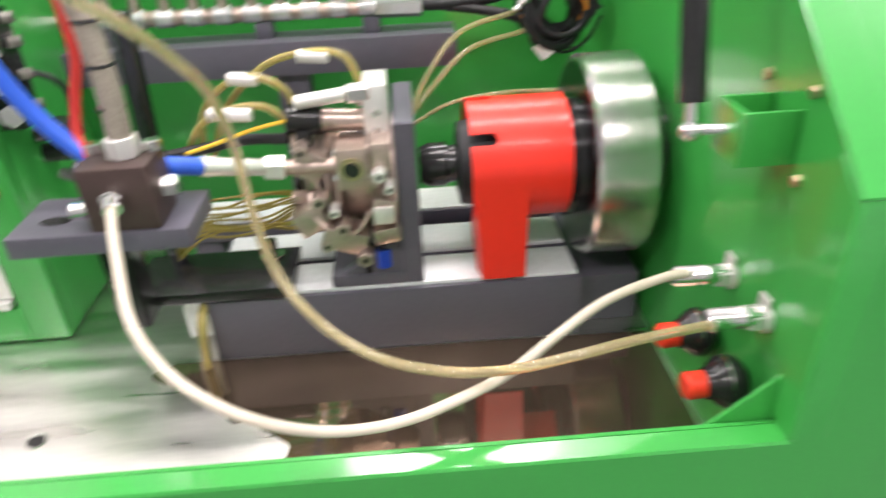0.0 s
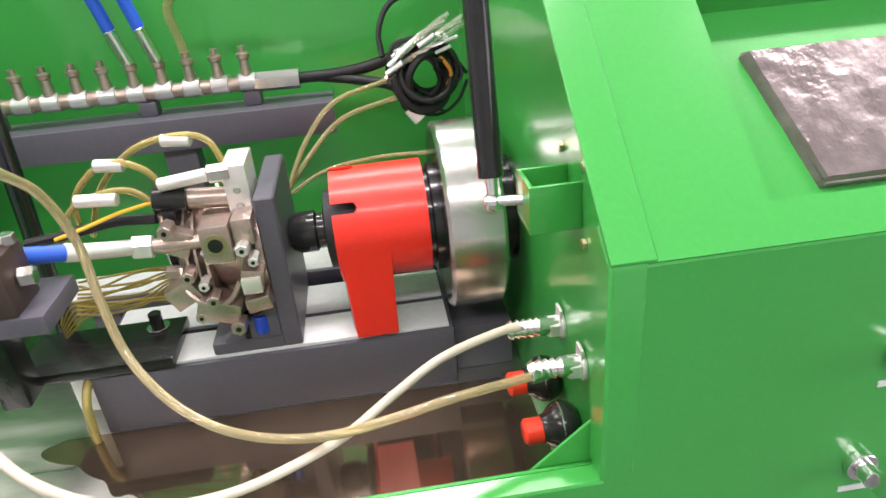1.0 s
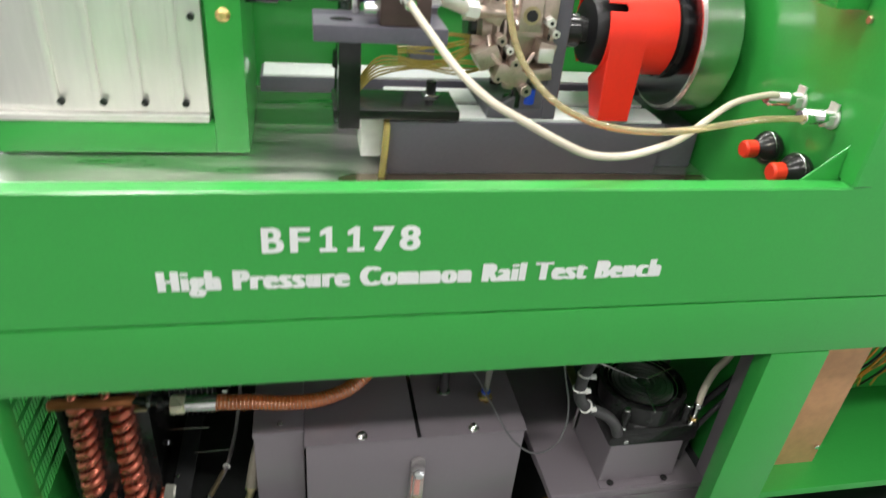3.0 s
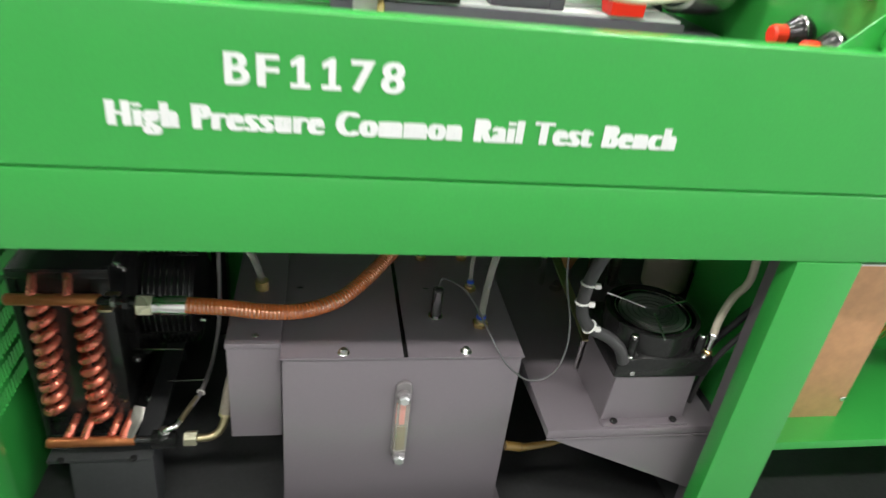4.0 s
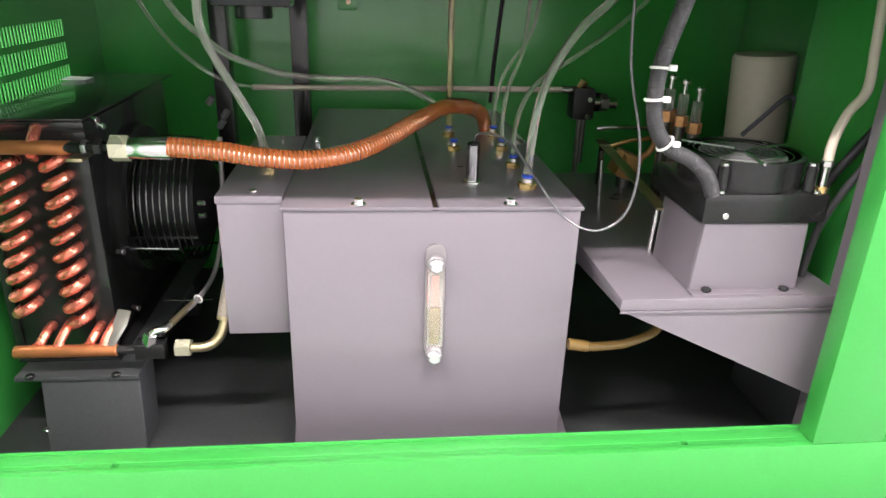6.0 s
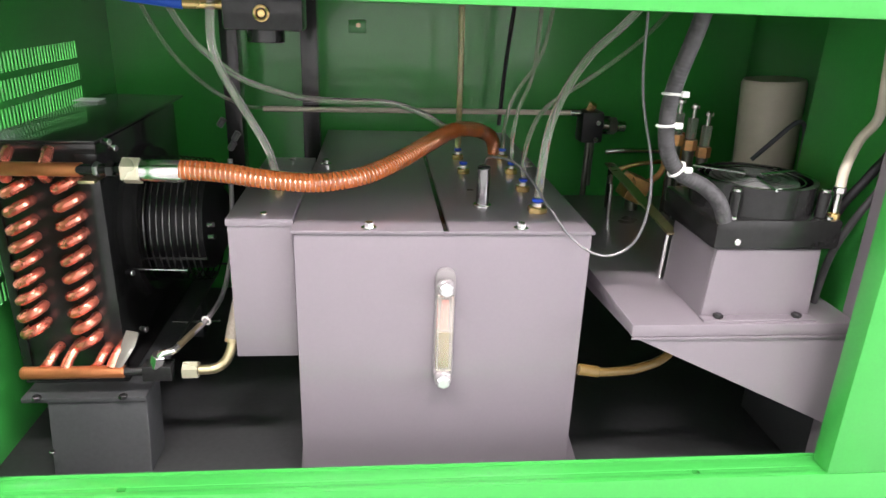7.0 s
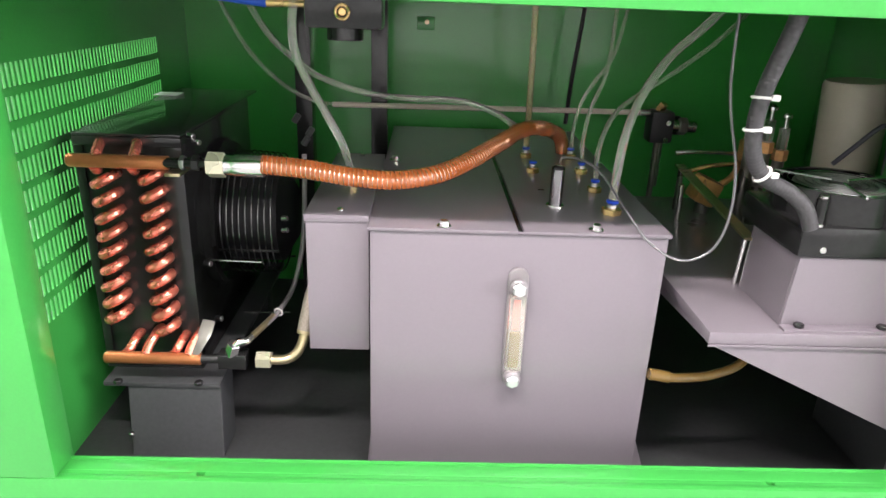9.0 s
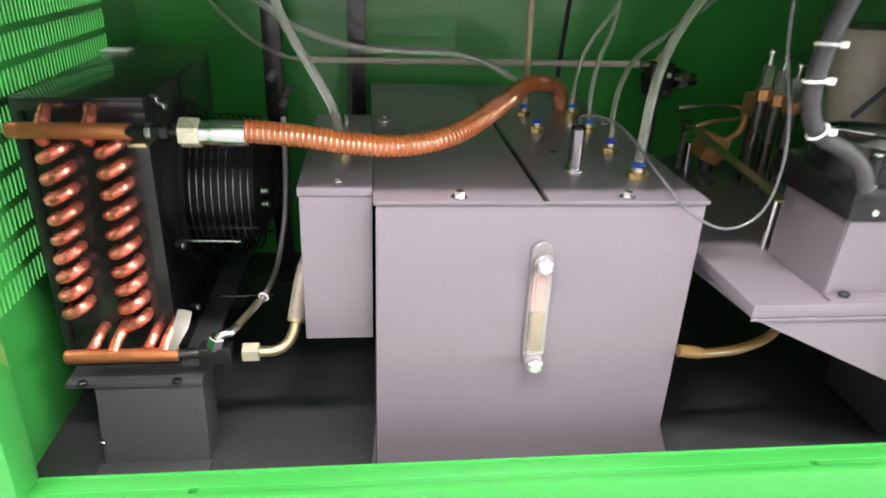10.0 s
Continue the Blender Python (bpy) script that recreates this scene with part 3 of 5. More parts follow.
    part("cross_pipe", tube([(0.085, 0.318, 1.012), (0.09, 0.302, 0.99), (0.112, 0.296, 0.972), (0.135, 0.296, 0.975), (0.15, 0.300, 0.995)], 0.0034, 10), ALUMINIUM, t)
    part("side_connector", rod((0.064, 0.335, 1.000), (0.09, 0.335, 0.998), 0.0085, seg=6), ALUMINIUM, t)
    part("rear_cap", lathe([(0, 0.02), (0.004, 0.026), (0.012, 0.026)], (0.063, AX_Y, AX_Z), (1, 0, 0), 24), BLACK, t)
    part("lower_boss", rod((0.13, 0.33, 0.935), (0.13, 0.33, 0.965), 0.012), ALUMINIUM, t)
    part("plug", rod((0.158, 0.318, 0.915), (0.158, 0.318, 0.938), 0.009), BLUE_PLASTIC, t, "small blue plug")
    part("plug_screw", rod((0.140, 0.322, 0.908), (0.140, 0.322, 0.94), 0.009, seg=12), BLACK, t)


def loop_hoses():
    """Return loops over the pump, each with crimped steel ferrules."""
    for name, pts, cut in (
        ("return_hose", [(-0.03, 0.40, 1.03), (0.0, 0.385, 1.09), (0.05, 0.375, 1.135), (0.10, 0.37, 1.148), (0.135, 0.365, 1.142), (0.150, 0.360, 1.112)], (0.086, 0.118, 1.146)),
        ("return_hose", [(-0.035, 0.38, 1.04), (-0.022, 0.37, 1.09), (0.01, 0.362, 1.122), (0.04, 0.355, 1.13), (0.068, 0.352, 1.118), (0.08, 0.352, 1.095)], (0.014, 0.045, 1.130)),
        ("return_hose", [(-0.05, 0.36, 1.04), (-0.02, 0.345, 1.085), (0.02, 0.335, 1.104), (0.055, 0.335, 1.102), (0.078, 0.338, 1.072)], (-0.006, 0.038, 1.102)),
    ):
        t = thing(name, pts[0], "yellowed clear return hose with crimped steel ferrules", "hose", "return hoses of the pump")
        part("tube", tube(pts, 0.0040), YELLOW_HOSE, t)
        x0, x1, z = cut
        y = pts[2][1]
        part("ferrule", rod((x0, y - 0.003, z - 0.002), (x1, y - 0.006, z - 0.004), 0.0072, seg=16), BRIGHT_ALU, t, "crimped steel ferrule")
        part("end_fitting", rod(pts[-1], Vector(pts[-1]) + Vector((0, 0, -0.02)), 0.008, seg=12), ALUMINIUM, t)
    t = thing("injector_pipe", (0.10, 0.36, 1.10), "short bright steel injection pipe over the pump", "pipe")
    part("sleeve", rod((0.082, 0.335, 1.106), (0.135, 0.335, 1.112), 0.0075), BRIGHT_ALU, t)
    part("connector", rod((0.135, 0.335, 1.112), (0.158, 0.337, 1.112), 0.0105, seg=6), CHROME, t)
    for i, pts in enumerate(([(0.195, 0.50, 1.02), (0.23, 0.51, 1.06), (0.28, 0.53, 1.10), (0.355, 0.56, 1.112)], [(0.195, 0.49, 1.015), (0.25, 0.50, 1.04), (0.32, 0.50, 1.05), (0.40, 0.48, 1.055)], [(0.195, 0.495, 1.02), (0.225, 0.515, 1.075), (0.27, 0.54, 1.12), (0.345, 0.57, 1.135)])):
        solo("drain_hose", tube(pts, 0.0036 if i != 1 else 0.0026), AMBER_HOSE, "thin amber drain hose behind the coupling guard", "hose", "thin drain hoses")
    for k in range(6):
        a = random.random() * 0.012
        pts = [(0.11, 0.36 + 0.006 * k, 0.955 - 0.002 * k), (0.06, 0.33 + 0.010 * k, 0.962 - 0.006 * k + a), (0.00, 0.34 + 0.010 * k, 0.966 - 0.005 * k), (-0.06, 0.35 + 0.008 * k, 0.968 - 0.008 * k), (-0.09, 0.37, 0.93 - 0.004 * k)]
        solo("signal_wire", tube(pts, 0.0014, 8), OLIVE_WIRE, "thin yellow wire under the pump", "wire", "yellow wires under the pump")
    solo("signal_cable", tube([(0.07, 0.335, 1.068), (0.02, 0.345, 1.066), (-0.03, 0.345, 1.058), (-0.08, 0.35, 1.05)], 0.006, 10), RUBBER, "black signal cable to the solenoid", "cable")


def coupling():
    t = thing("drive_shaft", (0.30, AX_Y, AX_Z), "black drive shaft with a rubber-jawed coupling", "drive shaft")
    part("shaft", lathe([(0, 0.020), (0.01, 0.025), (0.03, 0.025), (0.033, 0.021), (0.055, 0.021)], (0.205, AX_Y, AX_Z), (1, 0, 0)), BLACK, t)
    part("jaw", lathe([(0, 0.032), (0.003, 0.047), (0.022, 0.050), (0.10, 0.050)], (0.247, AX_Y, AX_Z), (1, 0, 0)), RUBBER, t)
    part("hub", lathe([(0, 0.050), (0.004, 0.060), (0.018, 0.060), (0.02, 0.066), (0.030, 0.066)], (0.355, AX_Y, AX_Z), (1, 0, 0)), BLACK, t)
    f = thing("flywheel", (0.42, 0.38, 0.893), "polished turned-steel flywheel on the drive shaft", "flywheel")
    part("disc", lathe([(0, 0.06), (0, 0.1105), (0.004, 0.115), (0.061, 0.115), (0.065, 0.111), (0.065, 0.05)], (0.385, 0.38, 1.008), (1, 0, 0), 72), STEEL, f)
    part("rear_hub", rod((0.45, 0.38, 1.008), (0.473, 0.38, 1.008), 0.06, seg=32), BLACK, f)
    part("front_face", lathe([(0, 0.07), (0.0015, 0.107)], (0.3835, 0.38, 1.008), (1, 0, 0), 64), GUNMETAL, f, "dark turned face")
    # red guard: a bent sheet round the coupling, a notch in its open end, and a leg
    g = thing("coupling_guard", (0.31, 0.33, 0.892), "bright red sheet-metal guard round the coupling, standing on a leg", "guard")
    bm = bmesh.new()
    R0, R1, N, M = 0.0665, 0.069, 300, 96
    cy, cz = 0.366, 1.015
    gx0, gx1 = 0.260, 0.368

    def solid(i, j):
        a, x = (i + 0.5) / N * 360, gx0 + (j + 0.5) / M * (gx1 - gx0)
        u, v = x - gx0 - 0.022, radians(a - 141) * R1
        w = radians(a - 84) * R1
        notch = abs(v) < 0.0068 and u < 0 or u * u + v * v < 0.0068 ** 2 or abs(w) < 0.0068 and u < 0 or u * u + w * w < 0.0068 ** 2
        return not notch and not 234 < a < 300
    grid = {}

    def vert(i, j, r):
        key = (i % N, j, r)
        if key not in grid:
            a = radians(i / N * 360)
            grid[key] = bm.verts.new((gx0 + j / M * (gx1 - gx0), cy + r * math.cos(a), cz + r * math.sin(a)))
        return grid[key]
    for i in range(N):
        for j in range(M):
            if not solid(i, j):
                continue
            bm.faces.new([vert(i, j, R1), vert(i + 1, j, R1), vert(i + 1, j + 1, R1), vert(i, j + 1, R1)])
            bm.faces.new([vert(i, j, R0), vert(i, j + 1, R0), vert(i + 1, j + 1, R0), vert(i + 1, j, R0)])
            for (di, dj), (a, b) in {(-1, 0): ((i, j), (i, j + 1)), (1, 0): ((i + 1, j), (i + 1, j + 1)), (0, -1): ((i, j), (i + 1, j)), (0, 1): ((i, j + 1), (i + 1, j + 1))}.items():
                if not 0 <= j + dj < M or not solid((i + di) % N, j + dj):
                    bm.faces.new([vert(*a, R1), vert(*b, R1), vert(*b, R0), vert(*a, R0)])
    part("shell", bm, RED, g)
    yb = 0.2969
    part("leg", slab([(0.2635, yb, 1.0152), (0.321, yb, 1.0152), (0.318, yb, 0.8935), (0.2685, yb, 0.8935)], (0, 0.003, 0), bev=0.0006), RED, g)
    part("leg_flange", slab([(0.2640, 0.2999, 0.985), (0.2690, yb + 0.003, 0.8945), (0.264, 0.322, 0.8945), (0.261, 0.345, 0.945), (0.260, 0.335, 0.955)], (0.003, 0, 0), bev=0.0005), RED, g)
    part("leg_foot", box((0.270, yb + 0.010, 0.892), (0.317, yb + 0.04, 0.8955), 0.001), RED, g)
    shifted(g, 0, 0.008, 0)


def block_stand():
    t = thing("block_stand", (-0.06, 0.34, 0.892), "black steel bracket stand with a slotted top plate", "stand")
    top = box((-0.158, 0.182, 1.030), (0.0, 0.262, 1.050), 0.002)
    part("top_plate", top, DARK_GREY, t, "dark grey top plate with an oblong hole")
    part("plate_hole", slab([(-0.124 + 0.014 * math.cos(a), 0.212 + 0.008 * math.sin(a), 1.0502) for a in [2 * math.pi * k / 20 for k in range(20)]], (0, 0, 0.0006), bev=0), BLACK, t)
    part("post", box((-0.125, 0.262, 0.892), (-0.096, 0.2995, 1.0298), 0.002), BLACK, t)
    part("base_plate", box((-0.130, 0.300, 0.892), (0.052, 0.392, 0.906), 0.002), BLACK, t)
    part("bolt", rod((0.02, 0.372, 0.906), (0.02, 0.372, 0.928), 0.008, seg=16), BLACK, t)
    part("washer", rod((0.02, 0.372, 0.906), (0.02, 0.372, 0.909), 0.014), CHROME, t)
    for x in (-0.105, -0.088):
        part("screw", rod((x, 0.245, 1.050), (x, 0.245, 1.068), 0.0055, seg=12), CHROME, t)
    b = thing("distributor_block", (-0.052, 0.21, 1.050), "dark brown metal distributor block on the stand", "distributor block")
    part("body", box((-0.082, 0.184, 1.050), (-0.022, 0.236, 1.108), 0.003), BROWN_BLOCK, b)
    for x in (-0.075, -0.026):
        part("corner_nut", rod((x, 0.222, 1.108), (x, 0.222, 1.118), 0.008, seg=6), CHROME, b)
    part("collar", rod((-0.047, 0.212, 1.108), (-0.047, 0.212, 1.126), 0.014, seg=6), BRIGHT_ALU, b)
    part("nipple", rod((-0.053, 0.187, 1.084), (-0.053, 0.172, 1.084), 0.0085), CHROME, b)
    part("side_plug", rod((-0.022, 0.21, 1.078), (-0.008, 0.212, 1.078), 0.010, seg=6), CHROME, b)
    part("pressure_sensor", rod((-0.082, 0.20, 1.066), (-0.10, 0.198, 1.066), 0.008), CHROME, b)
    m = thing("sleeved_pipe", (-0.047, 0.212, 1.126), "upright braided pipe rising from the block", "pipe")
    part("sleeve", tube([(-0.047, 0.212, 1.12), (-0.046, 0.215, 1.17), (-0.052, 0.218, 1.23), (-0.075, 0.22, 1.33), (-0.10, 0.22, 1.45)], 0.0105, ribs=0.0003, pitch=0.006), BRAID, m)
    for z in (1.15, 1.185, 1.22):
        part("band", ring((-0.048, 0.2165, z), (0, 0, 1), 0.0108, 0.0018, seg=24, sub=6), BLACK, m)
    solo("pressure_hose", tube([(-0.08, 0.236, 1.095), (-0.105, 0.245, 1.108), (-0.135, 0.25, 1.145), (-0.160, 0.25, 1.20), (-0.185, 0.24, 1.28), (-0.21, 0.22, 1.40)], 0.0082), BLUE_HOSE, "bright blue pressure hose rising from the block", "hose", "blue pressure hoses")
    solo("return_line", tube([(-0.085, 0.232, 1.098), (-0.10, 0.25, 1.115), (-0.095, 0.26, 1.15), (-0.085, 0.262, 1.19), (-0.09, 0.26, 1.28), (-0.11, 0.25, 1.42)], 0.0048), RED_HOSE, "thin red line beside the braided pipe", "hose")
    t = thing("pressure_hose", (0.0, 0.25, 1.085), "short blue hose ending in a bright steel pipe", "hose", "blue pressure hoses")
    part("tube", tube([(-0.045, 0.238, 1.088), (-0.028, 0.248, 1.082), (-0.002, 0.267, 1.071)], 0.0088), BLUE_HOSE, t)
    part("steel_pipe", rod((0.004, 0.272, 1.068), (0.048, 0.310, 1.048), 0.0088), BRIGHT_ALU, t, "bright steel pipe end")
    part("ferrule", rod((-0.004, 0.266, 1.072), (0.006, 0.274, 1.067), 0.0098), BRIGHT_ALU, t)


def leads():
    """Thin yellow leads fanning out below the pump, and a yellow hose off the stand."""
    for k in range(9):
        j = [random.uniform(-1, 1) for _ in range(4)]
        z = 0.962 + 0.0055 * k
        pts = [(-0.040, 0.315 + 0.004 * k, 0.972 + 0.003 * k), (-0.012, 0.325 + 0.004 * j[0], z + 0.004 * j[1]), (0.030, 0.332 + 0.004 * j[2], z + 0.004 - 0.006 * j[3]), (0.060, 0.338, 0.978 + 0.0035 * k), (0.090, 0.345, 0.990 + 0.001 * k)]
        solo("sensor_lead", tube(pts, 0.0015, 6), OLIVE_WIRE, "thin olive-yellow lead running to the pump", "wire", "sensor leads of the pump")
    solo("sensor_lead", tube([(-0.03, 0.31, 1.068), (0.0, 0.318, 1.074), (0.035, 0.326, 1.083), (0.072, 0.334, 1.088)], 0.0022, 8), YELLOW_WIRE, "bright yellow lead to the black solenoid", "wire", "sensor leads of the pump")
    solo("drain_hose", tube([(-0.052, 0.315, 0.886), (-0.054, 0.300, 0.876), (-0.056, 0.291, 0.858), (-0.058, 0.290, 0.83), (-0.060, 0.292, 0.807)], 0.0055), YELLOW_HOSE, "yellowed drain hose hanging before the bed's end", "hose", "thin drain hoses")


def front_hoses():
    t = thing("supply_hose", (0.47, 0.149, 0.985), "cream hose sagging from the block to the wall port", "hose", "hoses to the wall ports")
    part("tube", tube([(-0.053, 0.176, 1.084), (-0.046, 0.15, 1.075), (-0.033, 0.113, 1.06), (-0.012, 0.062, 1.038), (0.017, 0.03, 1.017), (0.054, 0.009, 1.001), (0.091, 0.005, 0.983), (0.13, 0.012, 0.966), (0.174, 0.022, 0.960), (0.218, 0.038, 0.962), (0.263, 0.06, 0.967), (0.306, 0.085, 0.981), (0.353, 0.11, 0.994), (0.409, 0.132, 0.997), (0.43, 0.138, 0.995)], 0.0043), WHITE_HOSE, t)
    part("cuff", rod((-0.055, 0.182, 1.085), (-0.049, 0.164, 1.079), 0.0078), CHROME, t)
    s = thing("return_hose", (0.47, 0.083, 0.985), "translucent amber hose sagging to the wall port", "hose", "hoses to the wall ports")
    part("tube", tube([(-0.12, 0.0, 1.47), (-0.06, 0.03, 1.36), (0.0, 0.06, 1.275), (0.03, 0.085, 1.240), (0.045, 0.12, 1.207), (0.053, 0.15, 1.175), (0.059, 0.166, 1.124), (0.065, 0.156, 1.072), (0.081, 0.133, 1.027), (0.114, 0.106, 0.993), (0.158, 0.08, 0.976), (0.208, 0.058, 0.975), (0.257, 0.045, 0.982), (0.305, 0.045, 0.990), (0.357, 0.055, 0.993), (0.413, 0.07, 0.989), (0.435, 0.075, 0.988)], 0.0041), AMBER_HOSE, s)
    part("cuff", rod((0.424, 0.0725, 0.9886), (0.442, 0.0768, 0.9878), 0.0066, seg=18), CHROME, s, "crimped steel cuff")
    for y, x0 in ((0.142, 0.418), (0.078, 0.422)):
        p = thing("hose_port", (WALL_X, y, 0.988), "chromed hose tail screwed into the green wall", "hose fitting", "ports on the green wall")
        prof = []
        for k in range(5):
            prof += [(0.004 * k * 1.6, 0.0066), (0.004 * k * 1.6 + 0.005, 0.0096)]
        part("barbed_tail", lathe(prof + [(0.034, 0.009), (0.05, 0.009)], (x0, y, 0.990), (1, 0.05, -0.05), 20), CHROME, p)
        nut((WALL_X - 0.010, y + 0.003, 0.986), (1, 0, 0), 0.0115, 0.012, BRIGHT_ALU, p)
        part("flange", rod((WALL_X - 0.004, y + 0.003, 0.986), (WALL_X, y + 0.003, 0.986), 0.0135), BRIGHT_ALU, p)
        part("tab", box((WALL_X - 0.005, y - 0.004, 0.988), (WALL_X - 0.002, y + 0.012, 1.006), 0.001), BRIGHT_ALU, p)
    for y, z in ((0.157, 0.915), (0.091, 0.911)):
        v = thing("push_valve", (WALL_X, y, z), "black round push valve with a red tip", "valve", "push valves on the green wall")
        part("collar", lathe([(0, 0.012), (0.003, 0.018), (0.008, 0.0222), (0.015, 0.0242), (0.022, 0.0228), (0.028, 0.0185), (0.032, 0.0145), (0.036, 0.0135)], (WALL_X, y, z), (-1, 0, -0.05), 28), BLACK, v)
        # thin chrome ring stands in for a highlight round the black collar
        part("shine_band", ring((WALL_X - 0.019, y, z), (1, 0, 0), 0.022, 0.0012, seg=32, sub=6), CHROME, v)
        part("tip", lathe([(0, 0.012), (0.018, 0.0125), (0.021, 0.010)], (WALL_X - 0.033, y, z - 0.0015), (-1, 0, -0.05), 24), RED_PLASTIC, v, "red button tip")
    def GS(s):
        return Vector((0.408 + 0.01 * s, 0.125 + 0.30 * s, 1.134 + s))
    g = thing("gas_spring", (0.42, 0.123, 1.134), "black gas spring with a steel ball end", "gas spring")
    part("cylinder", rod(GS(0.018), GS(0.58), 0.0105, seg=28), BLACK, g)
    part("end_rod", rod(GS(0), GS(0.024), 0.005), CHROME, g)
    part("ball_socket", ball((0.408, 0.125, 1.132), 0.0085), CHROME, g)
    part("stud", rod((0.400, 0.124, 1.134), (0.437, 0.118, 1.134), 0.0045), CHROME, g)
    br = thing("spring_bracket", (WALL_X, 0.11, 1.134), "small green box bracket screwed to the wall", "bracket")
    bb = box((0.431, 0.094, 1.113), (WALL_X, 0.098, 1.154), 0.001)
    box((0.431, 0.098, 1.113), (WALL_X, 0.134, 1.117), 0.001, bb)
    box((0.431, 0.134, 1.113), (WALL_X, 0.138, 1.154), 0.001, bb)
    box((0.431, 0.098, 1.117), (0.435, 0.134, 1.154), 0.001, bb)
    part("folded_sheet", bb, GREEN, br)
    for y, z in ((0.085, 1.17), (0.083, 1.105), (0.148, 1.165)):
        part("screw", rod((WALL_X, y, z), (WALL_X - 0.004, y, z), 0.005, seg=6), ZINC, br)


def manifold():
    t = thing("support_beam", (0.0, 0.60, 0.805), "dark grey angle beam on legs behind the pump", "beam")
    beam = box((-0.58, 0.575, 1.068), (0.268, 0.582, 1.112), 0.001)
    box((-0.58, 0.582, 1.105), (0.268, 0.645, 1.112), 0.001, beam)
    part("angle", beam, DARK_GREY, t)
    for x in (-0.32, 0.018):
        part("leg", box((x, 0.59, 0.805), (x + 0.045, 0.63, 1.105), 0.002), DARK_GREY, t)
    m = thing("fuel_manifold", (0.0, 0.62, 1.112), "steel fuel manifold pipe with a row of upright fittings", "manifold")
    part("pipe", rod((-0.42, 0.615, 1.146), (0.20, 0.615, 1.142), 0.0105, seg=24), ALUMINIUM, m)
    part("end_connector", rod((0.16, 0.615, 1.142), (0.225, 0.615, 1.141), 0.014, seg=6), CHROME, m)
    for k in range(13):
        x = 0.152 - 0.0385 * k
        f = part("fitting", lathe([(0, 0.009), (0.014, 0.0075), (0.024, 0.0065), (0.026, 0.0095), (0.032, 0.0095), (0.034, 0.005), (0.042, 0.005)], (x, 0.615, 1.152), (0, 0, 1), 16), ALUMINIUM, m)
        part("sleeve", rod((x - 0.012, 0.615, 1.144), (x + 0.012, 0.615, 1.144), 0.0130, seg=16), NICKEL, m)
    for x in (-0.20, 0.01, 0.155):
        part("saddle", box((x - 0.012, 0.603, 1.112), (x + 0.012, 0.627, 1.132), 0.002), DARK_GREY, m)
    for x, mt, lab in ((-0.002, BLUE_HOSE, "blue hose plugged on the manifold"), (0.0365, BLUE_HOSE, "blue hose plugged on the manifold")):
        h = thing("pressure_hose", (x, 0.615, 1.19), lab, "hose", "blue pressure hoses")
        part("ferrule", rod((x, 0.615, 1.185), (x - 0.012, 0.61, 1.232), 0.0095), CHROME, h)
        part("tube", tube([(x - 0.011, 0.61, 1.23), (x - 0.022, 0.605, 1.28), (x - 0.05, 0.58, 1.40), (x - 0.09, 0.55, 1.55)], 0.0085), mt, h)
    solo("drain_hose", tube([(0.075, 0.615, 1.19), (0.072, 0.615, 1.215), (0.068, 0.61, 1.245), (0.08, 0.60, 1.268), (0.12, 0.59, 1.272), (0.20, 0.58, 1.275)], 0.0065), AMBER_HOSE, "clear hose curving off the manifold", "hose", "thin drain hoses")
    w = thing("cable_coil", (0.40, 0.60, 1.09), "coiled black wiring loom hanging with steel connectors", "cable coil")
    for k in range(9):
        part("loop", ring((0.402 + 0.006 * math.sin(k * 2.1), 0.578 + 0.005 * (k - 4), 1.134 + 0.007 * math.cos(k * 1.7)), (0.25 + 0.3 * math.sin(k * 1.3), -1, 0.12 + 0.3 * math.cos(k * 2.9)), 0.037 + 0.006 * math.sin(k * 3.3), 0.0042 + 0.0014 * (k % 3), seg=36, sub=8), RUBBER, w)
    for k in range(10):
        a = radians(60 + 13 * k)
        c = Vector((0.402 + 0.045 * math.cos(a), 0.572 - 0.012 * (k % 3), 1.142 + 0.045 * math.sin(a)))
        d = Vector((0.55, 0, 0.30 + 0.1 * (k % 2))).normalized()
        part("connector", rod(c - d * 0.014, c + d * 0.014, 0.0052, seg=12), CHROME, w)
        part("lead", tube([c + d * 0.014, c + d * 0.03, c + d * 0.05 + Vector((0.005, 0, 0))], 0.0035, 8), CLEAR_HOSE, w)
    for k in range(12):
        c = Vector((0.402 + random.uniform(-0.012, 0.012), 0.566 + random.uniform(-0.008, 0.012), 1.134 + random.uniform(-0.010, 0.012)))
        r0, a0 = random.uniform(0.028, 0.050), random.uniform(0, 6.28)
        pts = []
        for q in range(9):
            a = a0 + q * 0.62
            rr = r0 * (1 + random.uniform(-0.16, 0.16))
            pts.append(c + Vector((rr * math.cos(a), random.uniform(-0.010, 0.010), rr * 1.1 * math.sin(a))))
        part("strand", tube(pts, random.uniform(0.0018, 0.0032), 8), ORANGE_WIRE if k == 5 else RUBBER, w)
    for k in range(7):
        c = Vector((0.372 + 0.011 * k, 0.560 - 0.004 * (k % 3), 1.178 + 0.006 * math.sin(2.3 * k)))
        d = Vector((0.8, -0.1, 0.25 + 0.2 * math.sin(3.1 * k))).normalized()
        part("pin", rod(c - d * 0.012, c + d * 0.012, 0.0032, seg=10), CHROME, w)
    part("trunk", tube([(0.225, 0.615, 1.142), (0.27, 0.61, 1.143), (0.32, 0.60, 1.15), (0.365, 0.585, 1.165)], 0.008), RUBBER, w)
    part("trunk", tube([(0.24, 0.62, 1.141), (0.30, 0.60, 1.135), (0.35, 0.585, 1.125), (0.375, 0.575, 1.11)], 0.007), RUBBER, w)
